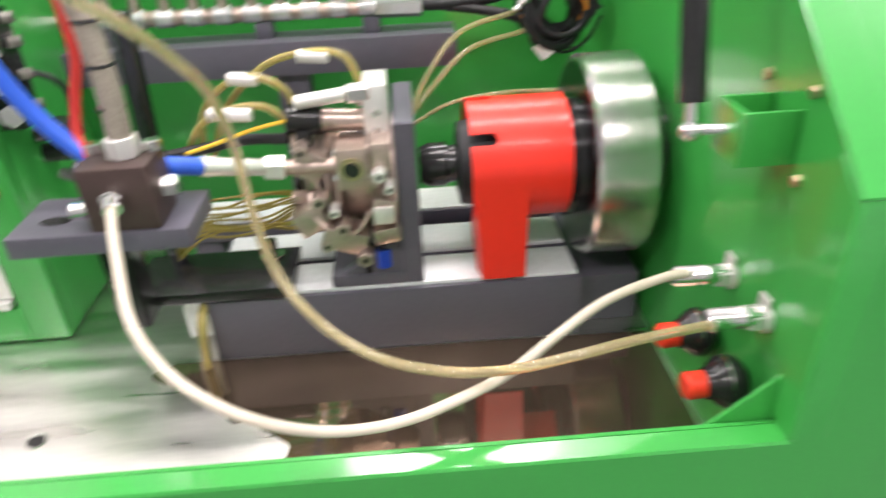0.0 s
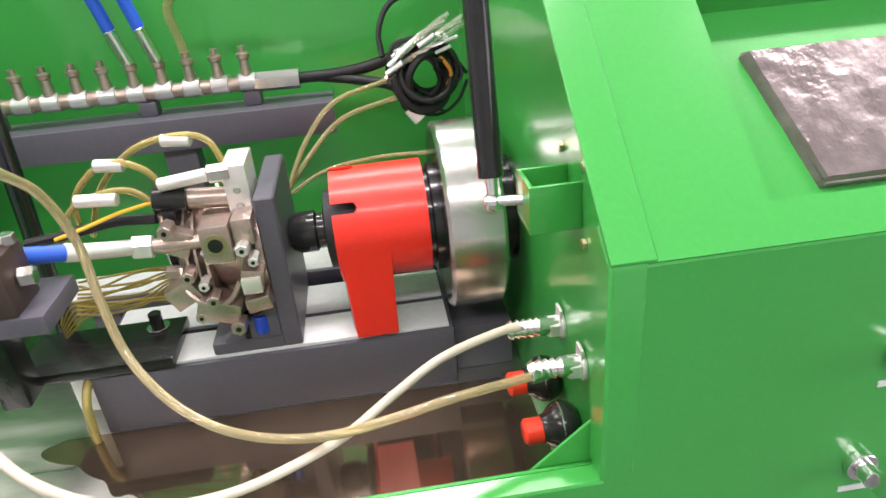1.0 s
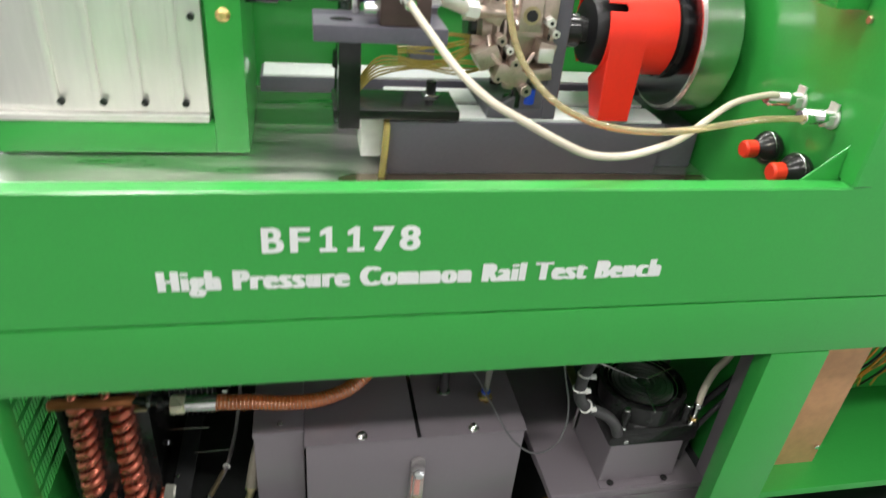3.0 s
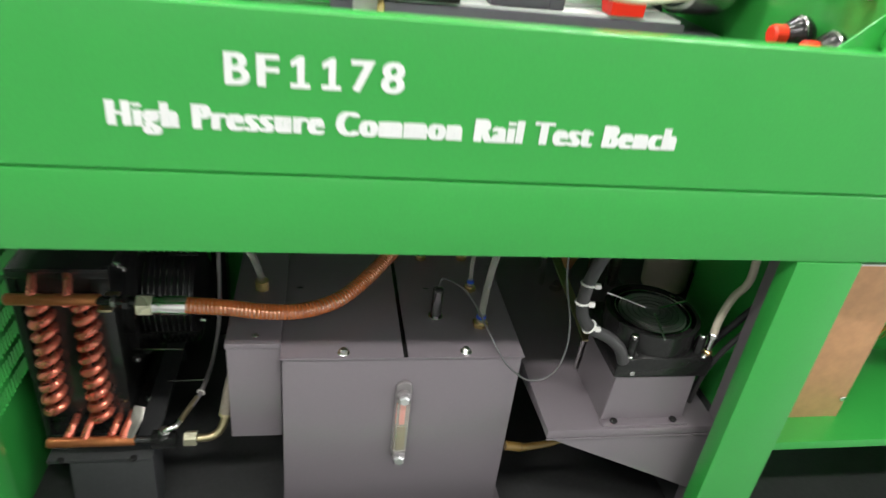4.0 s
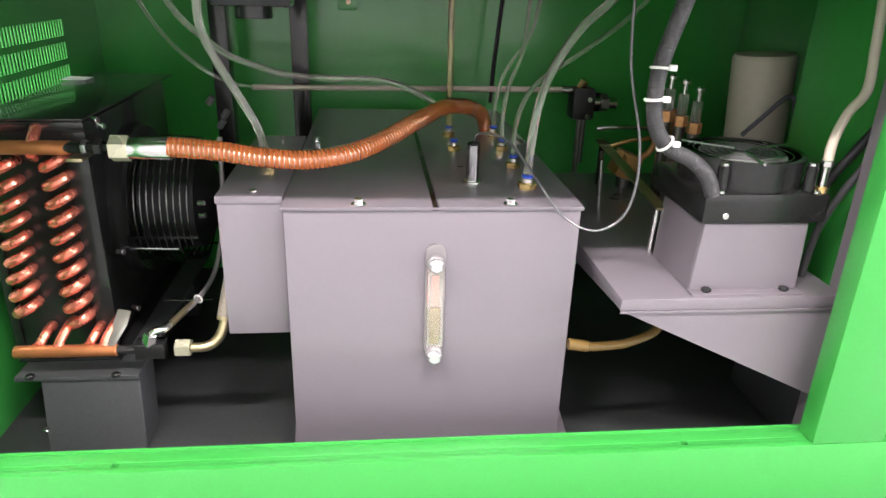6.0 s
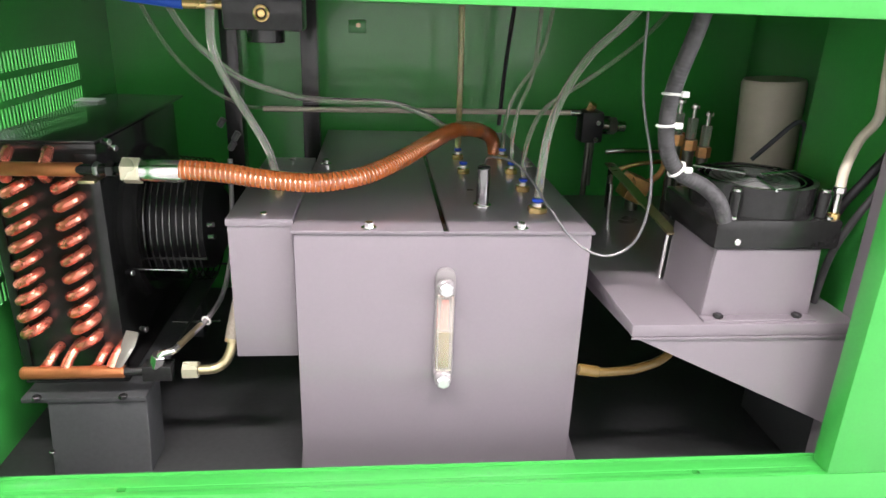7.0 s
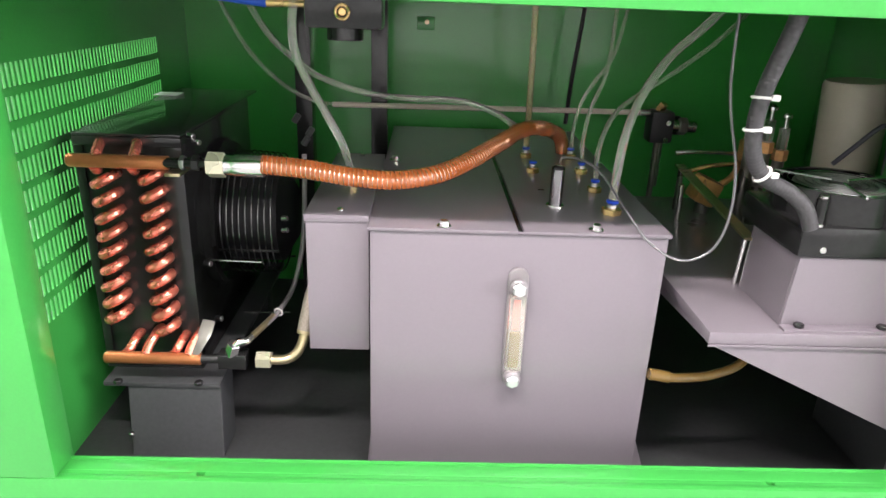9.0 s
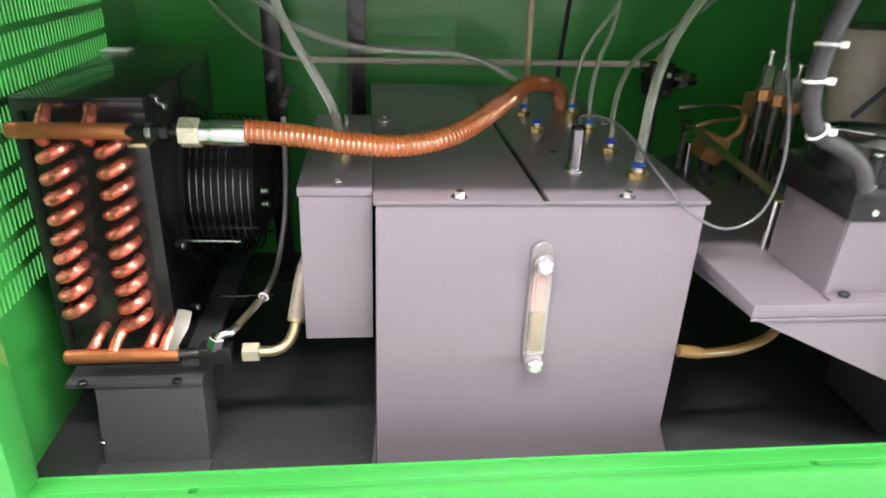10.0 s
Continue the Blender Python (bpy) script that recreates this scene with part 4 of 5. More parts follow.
    part("lead", tube([(0.345, 0.585, 1.165), (0.345, 0.60, 1.20), (0.37, 0.61, 1.235), (0.43, 0.60, 1.243)], 0.004, 8), RUBBER, w)
    part("tag", rod((0.375, 0.56, 1.095), (0.388, 0.555, 1.078), 0.010, seg=12), WHITE_PLASTIC, w, "white end plug")
    part("orange_tie", ring((0.366, 0.578, 1.125), (0.4, -0.2, 1), 0.010, 0.0022, seg=20, sub=6), ORANGE_WIRE, w)


def meter_cabinet():
    t = thing("measuring_cabinet", (-0.43, 0.48, 0.82), "green steel measuring cabinet with a ribbed aluminium front", "cabinet")
    x0, x1, y0, z0, z1 = -0.62, -0.252, 0.372, 0.8075, 1.62
    part("body", box((x0, y0 + 0.02, z0), (x1, 0.60, z1), 0.003), GREEN, t)
    fr = box((-0.300, y0, z0), (x1, y0 + 0.02, z1), 0.002)
    box((x0, y0, z0), (-0.300, y0 + 0.02, 0.856), 0.002, fr)
    part("front_frame", fr, GREEN, t)
    part("aluminium_door", box((x0, y0 + 0.006, 0.868), (-0.306, y0 + 0.019, z1 - 0.05), 0.002), BRIGHT_ALU, t, "brushed aluminium front")
    for x in (-0.345, -0.40, -0.455, -0.51):
        part("rib", box((x - 0.006, y0 - 0.002, 0.878), (x + 0.006, y0 + 0.007, z1 - 0.06), 0.003), BRIGHT_ALU, t)
        part("rib_foot", rod((x + 0.008, y0 + 0.004, 0.885), (x + 0.008, y0 - 0.004, 0.885), 0.005), BLACK, t)
    part("bottom_lip", box((x0, y0 - 0.006, 0.858), (-0.306, y0 + 0.019, 0.8675), 0.001), BRIGHT_ALU, t)
    part("latch", rod((-0.318, y0 + 0.004, 1.008), (-0.318, y0 - 0.006, 1.008), 0.005), BLACK, t)
    for z in (1.012,):
        part("bolt", lathe([(0, 0.010), (0.004, 0.010), (0.009, 0.005)], (-0.276, y0, z), (0, -1, 0), 20), BRASS, t, "brass screw")
    for x in (-0.60, -0.28):
        for y in (0.41, 0.57):
            part("foot", rod((x, y, 0.805), (x, y, z0), 0.012), RUBBER, t)
    v = thing("valve_bank", (-0.24, 0.42, 1.10), "black valve bank with chromed hex nuts on the cabinet's side", "valve bank")
    part("block", box((-0.253, 0.395, 1.075), (-0.225, 0.44, 1.20), 0.003), BLACK, v)
    for z in (1.096, 1.13, 1.165, 1.19):
        part("hex_nut", rod((-0.232, 0.396, z), (-0.226, 0.378, z), 0.0125, seg=6), CHROME, v)
        part("outlet", rod((-0.225, 0.42, z), (-0.212, 0.425, z), 0.006), DULL_STEEL, v)
    k = thing("shut_off_valve", (-0.23, 0.47, 1.03), "small black shut-off valve with a star handle", "valve")
    part("body", rod((-0.253, 0.465, 1.022), (-0.205, 0.468, 1.022), 0.012, seg=12), BLACK, k)
    part("handle", rod((-0.225, 0.466, 1.03), (-0.225, 0.462, 1.062), 0.015, seg=12), BLACK, k)
    part("neck", rod((-0.205, 0.468, 1.022), (-0.185, 0.47, 1.02), 0.007), BLACK, k)
    part("cross_bar", rod((-0.25, 0.450, 1.05), (-0.20, 0.472, 1.05), 0.009), BLACK, k)
    solo("drain_hose", tube([(-0.212, 0.425, 1.13), (-0.195, 0.43, 1.12), (-0.19, 0.44, 1.10), (-0.205, 0.46, 1.06)], 0.0035), RUBBER, "short black hose under the valve bank", "hose", "thin drain hoses")
    u = thing("guide_rod", (-0.11, 0.42, 0.892), "dark polished upright guide rod behind the block", "rod")
    part("rod", rod((-0.113, 0.42, 0.892), (-0.10, 0.42, 1.19), 0.0115, seg=24), GUNMETAL, u)
    part("collar", rod((-0.1115, 0.42, 0.93), (-0.110, 0.42, 0.955), 0.016, seg=24), BLACK, u)
    b = thing("bolt_bundle", (-0.09, 0.29, 1.05), "dark chromed union nuts beside the block", "pipe union")
    for x, y, z in ((-0.13, 0.30, 1.062), (-0.115, 0.30, 1.060)):
        part("union_nut", rod((x - 0.008, y, z), (x + 0.006, y, z), 0.010, seg=6), BLACK, b)
    part("stem", rod((-0.15, 0.30, 1.06), (-0.082, 0.235, 1.07), 0.006), BLACK, b)


def small_upper():
    # open-ended spanner on the table
    w = bmesh.new()
    A, B = Vector((-0.302, 0.205, 0.805)), Vector((-0.47, 0.185, 0.805))
    d = (A - B).normalized()
    s = Vector((-d.y, d.x, 0))
    outline = []
    for p, q in ((-0.005, -0.005), (0.012, -0.010), (0.022, -0.011), (0.030, -0.007), (0.018, -0.0055), (0.012, 0.0), (0.018, 0.0055), (0.030, 0.009), (0.020, 0.012), (0.010, 0.011), (-0.005, 0.005)):
        outline.append(A + d * p + s * q)
    outline += [B + s * 0.005 - d * 0.002, B - s * 0.005 - d * 0.002]
    slab(outline, (0, 0, 0.006), w, bev=0.001)
    solo("open_spanner", w, CHROME, "chromed open-ended spanner lying on the steel table", "spanner")
    h = thing("table_drain", (-0.217, 0.193, 0.805), "small dark screw hole plug in the steel table", "plug")
    part("ring", ring((-0.217, 0.193, 0.8052), (0, 0, 1), 0.010, 0.0012, seg=24, sub=6), STEEL, h)
    part("socket", rod((-0.217, 0.193, 0.8045), (-0.217, 0.193, 0.8056), 0.008, bev=0), BLACK, h)
    # oil spilt on the table below the bed
    edge = [(0.468, 0.030), (0.468, 0.30), (0.30, 0.3045), (0.10, 0.3045), (-0.10, 0.3045), (-0.125, 0.287), (-0.095, 0.262), (-0.05, 0.240), (-0.02, 0.205), (0.017, 0.190), (0.05, 0.160), (0.052, 0.135), (0.085, 0.105), (0.095, 0.075), (0.13, 0.055), (0.145, 0.030)]
    line = [(p.x, p.y) for p in smooth_line([Vector((x, y, 0)) for x, y in edge[4:]], 0.006)]
    line = [(x + 0.012 * noise.noise(Vector((x * 22, y * 22, 1))), y + 0.008 * noise.noise(Vector((x * 30, y * 30, 7))) if y < 0.29 else y) for x, y in line]
    solo("oil_film", slab([Vector((x, max(0.029, y), 0.805)) for x, y in edge[:4] + line], (0, 0, 0.0006), bev=0), OIL_FILM, "thin brown oil film spread on the steel table", "oil film", kind="stuff")
    # wrapped keyboard lying in the console tray
    k = thing("wrapped_keyboard", on_slope(0.8, 0.08, -0.026), "grey keyboard still wrapped in crinkled silver film", "keyboard")
    bm = bmesh.new()
    n = Vector((0, -0.646, 0.763))
    NX, NY = 60, 22
    g = [[None] * (NY + 1) for _ in range(NX + 1)]
    for i in range(NX + 1):
        for j in range(NY + 1):
            u, v = i / NX, j / NY
            x = 0.6355 + 0.36 * u + 0.025 * (0.5 - v)
            y = 0.038 + 0.101 * v
            e = min(u, 1 - u, v, 1 - v)
            up = -0.021 + 0.0008 * noise.noise(Vector((x * 45, y * 70, 3))) + 0.0011 * noise.noise(Vector((x * 160, y * 200, 9))) - (0.010 if e < 0.001 else 0)
            g[i][j] = bm.verts.new(on_slope(x, y, up))
    for i in range(NX):
        for j in range(NY):
            bm.faces.new((g[i][j], g[i + 1][j], g[i + 1][j + 1], g[i][j + 1]))
    loop = [g[i][0] for i in range(NX + 1)] + [g[NX][j] for j in range(1, NY + 1)] + [g[i][NY] for i in range(NX - 1, -1, -1)] + [g[0][j] for j in range(NY - 1, 0, -1)]
    low = [bm.verts.new(v.co - n * 0.008) for v in loop]
    for a in range(len(loop)):
        b = (a + 1) % len(loop)
        bm.faces.new((loop[a], loop[b], low[b], low[a]))
    bm.faces.new(low)
    part("film", bm, WRAP, k)
    part("base", slab([on_slope(0.650, 0.042, -0.030), on_slope(0.996, 0.042, -0.030), on_slope(0.976, 0.135, -0.030), on_slope(0.630, 0.135, -0.030)], n * 0.006, bev=0.001), CHARCOAL, k, "dark keyboard base under the film")
    part("film_fold", tube([on_slope(0.648, 0.0385, -0.0215), on_slope(0.76, 0.0380, -0.0205), on_slope(0.88, 0.0385, -0.0215), on_slope(0.998, 0.0385, -0.0215)], 0.0016, 6), WRAP, k, "folded edge of the silver film")
    for x, z in ((0.69, 0.905), (0.70, 1.02)):
        c = thing("console_knob", (x, 0, z), "chromed key switch on the green console front", "switch", "switches on the console")
        part("collar", rod((x, 0, z), (x, -0.008, z), 0.014, seg=24), CHROME, c)
        part("grip", rod((x, -0.008, z), (x, -0.022, z), 0.009, seg=16), CHROME, c)
        part("key", box((x - 0.002, -0.045, z - 0.010), (x + 0.002, -0.022, z + 0.012), 0.001), CHROME, c)
        part("tag", box((x - 0.012, -0.0015, z - 0.033), (x + 0.016, 0, z - 0.027), 0.0005), LETTER, c, "white marking bar")


for build in (bed, clamp, pump, loop_hoses, coupling, block_stand, leads, front_hoses, manifold, meter_cabinet, small_upper):
    build()

# ---- lower bay ----
FLOOR_Z = 0.06


def tank():
    t = thing("oil_tank", (0, 0.44, FLOOR_Z), "large grey enamelled steel oil tank with a folded lid", "oil tank")
    part("body", box((-0.179, 0.133, FLOOR_Z), (0.176, 0.75, 0.420), 0.002), GREY, t)
    for lo, hi in (((-0.1815, 0.1305, 0.4205), (-0.0045, 0.752, 0.4255)), ((0.0025, 0.1305, 0.4205), (0.1785, 0.752, 0.4255)), ((-0.0045, 0.60, 0.4205), (0.0025, 0.752, 0.4250))):
        part("lid", box(lo, hi, 0.001), GREY, t, "grey folded lid with a dark slit beside it")
    part("lid_lip", box((-0.1812, 0.1297, 0.4222), (0.1782, 0.1304, 0.4250), 0.0002), GREY, t)
    part("slit", box((-0.0045, 0.135, 0.4202), (0.0025, 0.60, 0.4215), 0), BLACK, t, "dark slit in the lid")
    for x, w in ((-0.1795, -0.006), (0.1765, 0.026)):
        part("foot", slab([(x, 0.150, FLOOR_Z), (x + w, 0.150, FLOOR_Z), (x, 0.150, FLOOR_Z + 0.075)], (0, 0.003, 0), bev=0.0004), GREY, t, "grey triangular foot gusset")
    for x, y in ((-0.092, 0.142), (0.090, 0.142), (-0.165, 0.46), (0.165, 0.46)):
        part("bolt", rod((x, y, 0.4255), (x, y, 0.433), 0.0055, seg=6), CHROME, t)
        part("washer", rod((x, y, 0.4255), (x, y, 0.427), 0.009), CHROME, t)
    for x in (0.051, -0.158):
        part("lid_latch", box((x - 0.006, 0.309, 0.4255), (x + 0.003, 0.311, 0.4265), 0), BLACK, t)
    # sight gauge
    g = thing("level_gauge", (0, 0.133, 0.221), "clear oil level gauge with chromed end caps on the tank", "level gauge")
    stadium = [(0.0125 * math.cos(radians(a)), 0.1328, (0.3670 if a < 180 else 0.2380) + 0.0125 * math.sin(radians(a))) for a in [15 * k for k in range(13)] + [180.01 + 15 * k for k in range(13)]]
    part("back_rail", slab(stadium, (0, -0.006, 0), bev=0.001), FROSTED, g, "frosted plastic gauge body with rounded ends")
    part("scale", box((-0.004, 0.1252, 0.300), (0.004, 0.1258, 0.340), 0), DECAL, g, "red and white scale strip")
    part("oil_column", box((-0.0065, 0.1205, 0.248), (0.0065, 0.1258, 0.298), 0.002), OIL, g, "yellow oil up to the middle")
    glass = part("sight_glass", box((-0.0105, 0.116, 0.244), (0.0105, 0.1264, 0.348), 0.004), OIL_GLASS, g)
    glass.visible_shadow = False
    for z in (0.357, 0.232):
        part("end_cap", rod((0, 0.1268, z), (0, 0.1165, z), 0.0108, seg=24, bev=0.002), FROSTED, g)
        part("bolt_head", rod((0, 0.1170, z), (0, 0.1085, z), 0.0092, seg=6, bev=0.002), NICKEL, g)
    # breather
    b = thing("breather_tube", (0.055, 0.229, 0.4255), "short chromed breather tube on the tank lid", "breather")
    part("tube", rod((0.055, 0.229, 0.4255), (0.055, 0.229, 0.478), 0.0085, seg=24), DARK_CHROME, b)
    part("collar", rod((0.055, 0.229, 0.4255), (0.055, 0.229, 0.430), 0.012, seg=24), CHROME, b)
    part("top_cap", ball((0.055, 0.229, 0.478), 0.0086, scale=(1, 1, 0.5)), BLACK, b)
    # push-in fittings with their thin hoses
    fits = (
        ((0.053, 0.507), 0.0052, AMBER_HOSE, [(0.053, 0.507, 0.445), (0.053, 0.508, 0.50), (0.052, 0.510, 0.60), (0.05, 0.512, 0.70)]),
        ((0.051, 0.408), 0.0, None, None),
        ((0.130, 0.510), 0.0032, CLEAR_HOSE, [(0.130, 0.510, 0.445), (0.131, 0.510, 0.48), (0.139, 0.510, 0.52), (0.155, 0.512, 0.55), (0.187, 0.52, 0.60), (0.207, 0.53, 0.70)]),
        ((0.127, 0.410), 0.0032, CLEAR_HOSE, [(0.127, 0.41, 0.445), (0.128, 0.42, 0.48), (0.137, 0.43, 0.525), (0.16, 0.45, 0.58), (0.17, 0.47, 0.68)]),
        ((0.125, 0.308), 0.0036, CLEAR_HOSE, [(0.125, 0.308, 0.445), (0.127, 0.32, 0.475), (0.14, 0.34, 0.51), (0.17, 0.37, 0.54), (0.25, 0.42, 0.58), (0.33, 0.46, 0.63), (0.41, 0.50, 0.70)]),
        ((0.124, 0.207), 0.0056, CLEAR_HOSE, [(0.124, 0.207, 0.445), (0.126, 0.210, 0.48), (0.134, 0.22, 0.53), (0.155, 0.24, 0.575), (0.19, 0.26, 0.62), (0.23, 0.27, 0.655), (0.27, 0.27, 0.70)]),
    )
    for (x, y), r, m, pts in fits:
        big = 1.25 if y < 0.25 else 1.0
        f = thing("push_fitting", (x, y, 0.4255), "brass push-in fitting with a blue ring on the tank lid", "pipe fitting", "push-in fittings on the lid")
        part("hex_base", rod((x, y, 0.4255), (x, y, 0.4335), 0.0105 * big, seg=6), BRASS, f)
        part("stem", rod((x, y, 0.4335), (x, y, 0.440), 0.0062 * big), CHROME, f)
        part("release_ring", rod((x, y, 0.4405), (x, y, 0.4440), 0.0064 * big), BLUE_PLASTIC, f, "blue release ring")
        if pts:
            solo("lid_hose", tube(pts, r), m, "clear thin hose rising from the tank lid", "hose", "hoses rising from the lid")
    # side box
    s = thing("side_box", (-0.22, 0.32, 0.246), "narrow grey steel box mounted beside the tank", "junction box")
    part("body", box((-0.259, 0.159, 0.246), (-0.1822, 0.48, 0.426), 0.002), GREY, s)
    part("lid", box((-0.2605, 0.1575, 0.4263), (-0.1822, 0.482, 0.4300), 0.001), GREY, s)
    part("lid_lip", box((-0.2605, 0.1572, 0.4215), (-0.1822, 0.1588, 0.428), 0.0005), GREY, s)
    for y in (0.175, 0.465):
        part("screw", rod((-0.218, y, 0.430), (-0.218, y, 0.4335), 0.0045, seg=12), CHROME, s)
    part("hose_nipple", rod((-0.219, 0.30, 0.430), (-0.219, 0.30, 0.447), 0.0115, seg=6), BRASS, s)
    solo("vent_hose", tube([(-0.219, 0.30, 0.445), (-0.223, 0.30, 0.462), (-0.230, 0.30, 0.486), (-0.249, 0.30, 0.522), (-0.273, 0.30, 0.565), (-0.288, 0.30, 0.600), (-0.292, 0.30, 0.634), (-0.285, 0.30, 0.70)], 0.0056), CLEAR_HOSE, "clear thick hose rising from the side box", "hose")


def cooler():
    t = thing("oil_cooler", (-0.50, 0.40, 0.164), "black finned oil cooler with bare copper return bends", "oil cooler")
    x0, x1 = -0.572, -0.436
    part("core", box((x0 + 0.004, 0.246, 0.180), (x1 - 0.012, 0.62, 0.492), 0.002), BLACK, t)
    fr = box((x0, 0.236, 0.1825), (x0 + 0.012, 0.24, 0.4875), 0.001)
    box((x1 - 0.026, 0.236, 0.1825), (x1, 0.24, 0.4875), 0.001, fr)
    box((x0, 0.236, 0.488), (x1, 0.24, 0.4995), 0.001, fr)
    box((x0, 0.236, 0.1705), (x1, 0.24, 0.182), 0.001, fr)
    box((x0, 0.236, 0.500), (x1, 0.64, 0.5035), 0.001, fr)
    box((x0, 0.236, 0.166), (x1, 0.64, 0.170), 0.001, fr)
    part("frame", fr, BLACK, t, "black sheet frame")
    part("end_sheet", box((x0 + 0.010, 0.2405, 0.178), (x1 - 0.022, 0.243, 0.492), 0), BLACK, t)
    # copper return bends in two columns
    bend_r, tube_r = 0.0128, 0.0066
    for c, (xa, xb) in enumerate(((-0.533, -0.542), (-0.474, -0.478))):
        for k in range(10):
            f = k / 9
            cx, cz = xa + (xb - xa) * f + 0.001 * math.sin(7 * k + c), 0.448 - 0.216 * f + (0.004 if c else -0.002)
            if c == 0 and k == 9:
                continue
            d = Vector((math.cos(radians(28)), 0, math.sin(radians(28))))
            p = [Vector((cx, 0.238, cz)) - d * bend_r]
            for s in range(0, 9):
                a = math.pi * s / 8
                p.append(Vector((cx, 0.228, cz)) - d * bend_r * math.cos(a) * 1.12 + Vector((0, -bend_r * 0.95 * math.sin(a), 0)))
            p.append(Vector((cx, 0.238, cz)) + d * bend_r)
            part("return_bend", tube(p, tube_r + 0.0003 * math.sin(k), 10, straight=True), COPPER, t)
    for nm, z, xa, xb, r in (("upper_header", 0.477, -0.563, -0.438, 0.0085), ("lower_header", 0.203, -0.556, -0.424, 0.0085)):
        part(nm, rod((xa, 0.20, z), (xb, 0.20, z), r, seg=20, bev=0.003), COPPER_RAW, t, "tarnished copper header pipe")
    for x in (-0.532, -0.486):
        part("header_stub", tube([(x - 0.006, 0.238, 0.492), (x, 0.222, 0.492), (x + 0.003, 0.205, 0.484), (x, 0.200, 0.478)], tube_r), COPPER, t)
        part("header_stub", tube([(x - 0.012, 0.238, 0.458), (x - 0.004, 0.215, 0.462), (x, 0.202, 0.470)], tube_r), COPPER, t)
    for x, hgt in ((-0.525, 0.222), (-0.498, 0.228), (-0.461, 0.222), (-0.440, 0.228)):
        part("header_stub", tube([(x + 0.006, 0.238, hgt), (x + 0.006, 0.222, hgt), (x, 0.208, hgt - 0.012), (x - 0.002, 0.201, 0.208)], tube_r), COPPER, t)
    part("header_clip", box((-0.443, 0.190, 0.462), (-0.424, 0.238, 0.466), 0.001), ZINC, t)
    part("header_clip", slab([(-0.444, 0.195, 0.207), (-0.432, 0.195, 0.209), (-0.418, 0.215, 0.232), (-0.416, 0.232, 0.245), (-0.430, 0.234, 0.247), (-0.434, 0.215, 0.230)], (0.004, 0, -0.001), bev=0.0005), DULL_STEEL, t, "bent steel clip")
    for x, z in ((-0.428, 0.49), (-0.42, 0.235), (-0.428, 0.32), (-0.435, 0.498)):
        part("rivet", rod((x - 0.001, 0.262, z), (x + 0.009, 0.258, z), 0.0042, seg=10), CHROME, t)
    # fan cowl with its basket of rings
    cy, cz = 0.435, 0.340
    part("fan_cowl", lathe([(0, 0.118), (0.012, 0.118), (0.016, 0.112)], (x1 - 0.012, cy, cz), (1, 0, 0), 48), BLACK, t)
    part("motor", lathe([(0, 0.078), (0.08, 0.078), (0.088, 0.06), (0.10, 0.04)], (x1 + 0.006, cy, cz), (1, 0, 0), 40), RUBBER, t)
    for k in range(11):
        part("guard_ring", ring((-0.446 + 0.0092 * k, cy, cz), (1, 0, 0), 0.098 - 0.0006 * abs(k - 5), 0.0016, seg=56, sub=6), BLACK_WIRE, t)
    for k in range(4):
        a = 2 * math.pi * k / 4 + 0.35
        p = Vector((-0.442, cy + 0.096 * math.cos(a), cz + 0.096 * math.sin(a)))
        part("guard_strut", rod(p, p + Vector((0.098, 0, 0)), 0.002, seg=6), BLACK, t)
    part("cowl_edge", rod((-0.435, 0.30, 0.309), (-0.360, 0.30, 0.307), 0.0012, seg=6), CHROME, t)
    part("cowl_edge", rod((-0.40, 0.335, 0.208), (-0.33, 0.335, 0.209), 0.0012, seg=6), CHROME, t)
    for dz in (0.0, -0.018):
        part("terminal", rod((-0.335, 0.33, 0.365 + dz), (-0.325, 0.328, 0.366 + dz), 0.004, seg=8), CHROME, t)
    part("sticker", box((-0.586, 0.545, 0.5036), (-0.547, 0.582, 0.5042), 0), LETTER, t, "pale sticker on the cooler's top")
    shifted(t, 0.010, 0, 0)
    # stand
    s = thing("cooler_stand", (-0.48, 0.24, FLOOR_Z), "dark folded steel stand under the oil cooler", "stand")
    part("web", slab([(-0.531, 0.197, 0.158), (-0.403, 0.197, 0.158), (-0.397, 0.168, FLOOR_Z), (-0.524, 0.168, FLOOR_Z)], (0, 0.06, 0), bev=0.001), CHARCOAL, s)
    part("top_flange", box((-0.562, 0.192, 0.158), (-0.402, 0.64, 0.1645), 0.001), CHARCOAL, s)
    part("rear_leg", box((-0.560, 0.56, FLOOR_Z), (-0.42, 0.60, 0.158), 0.002), CHARCOAL, s)
    part("base_flange", box((-0.528, 0.146, FLOOR_Z), (-0.394, 0.167, FLOOR_Z + 0.003), 0.0005), CHARCOAL, s)
    part("screw", rod((-0.515, 0.156, 0.103), (-0.515, 0.156, 0.108), 0.004, seg=10), CHROME, s)
    for x in (-0.54, -0.43):
        part("bolt", rod((x, 0.19, 0.1645), (x, 0.19, 0.170), 0.006, seg=6), BLACK, s)
    shifted(s, 0.009, 0.006, 0)
    # hose from the upper header
    h = thing("oil_return_hose", (-0.37, 0.18, 0.48), "oil-filled reddish ribbed hose with a bright crimped ferrule", "hose")
    Z = 0.481
    part("adaptor", rod((-0.438, 0.199, 0.477), (-0.372, 0.188, Z), 0.0068, seg=16), BLACK, h)
    nut((-0.392, 0.190, 0.480), (1, -0.1, 0), 0.0105, 0.010, BLACK, h)
    nut((-0.410, 0.194, 0.479), (1, -0.1, 0), 0.0095, 0.006, WIRE_STEEL, h)
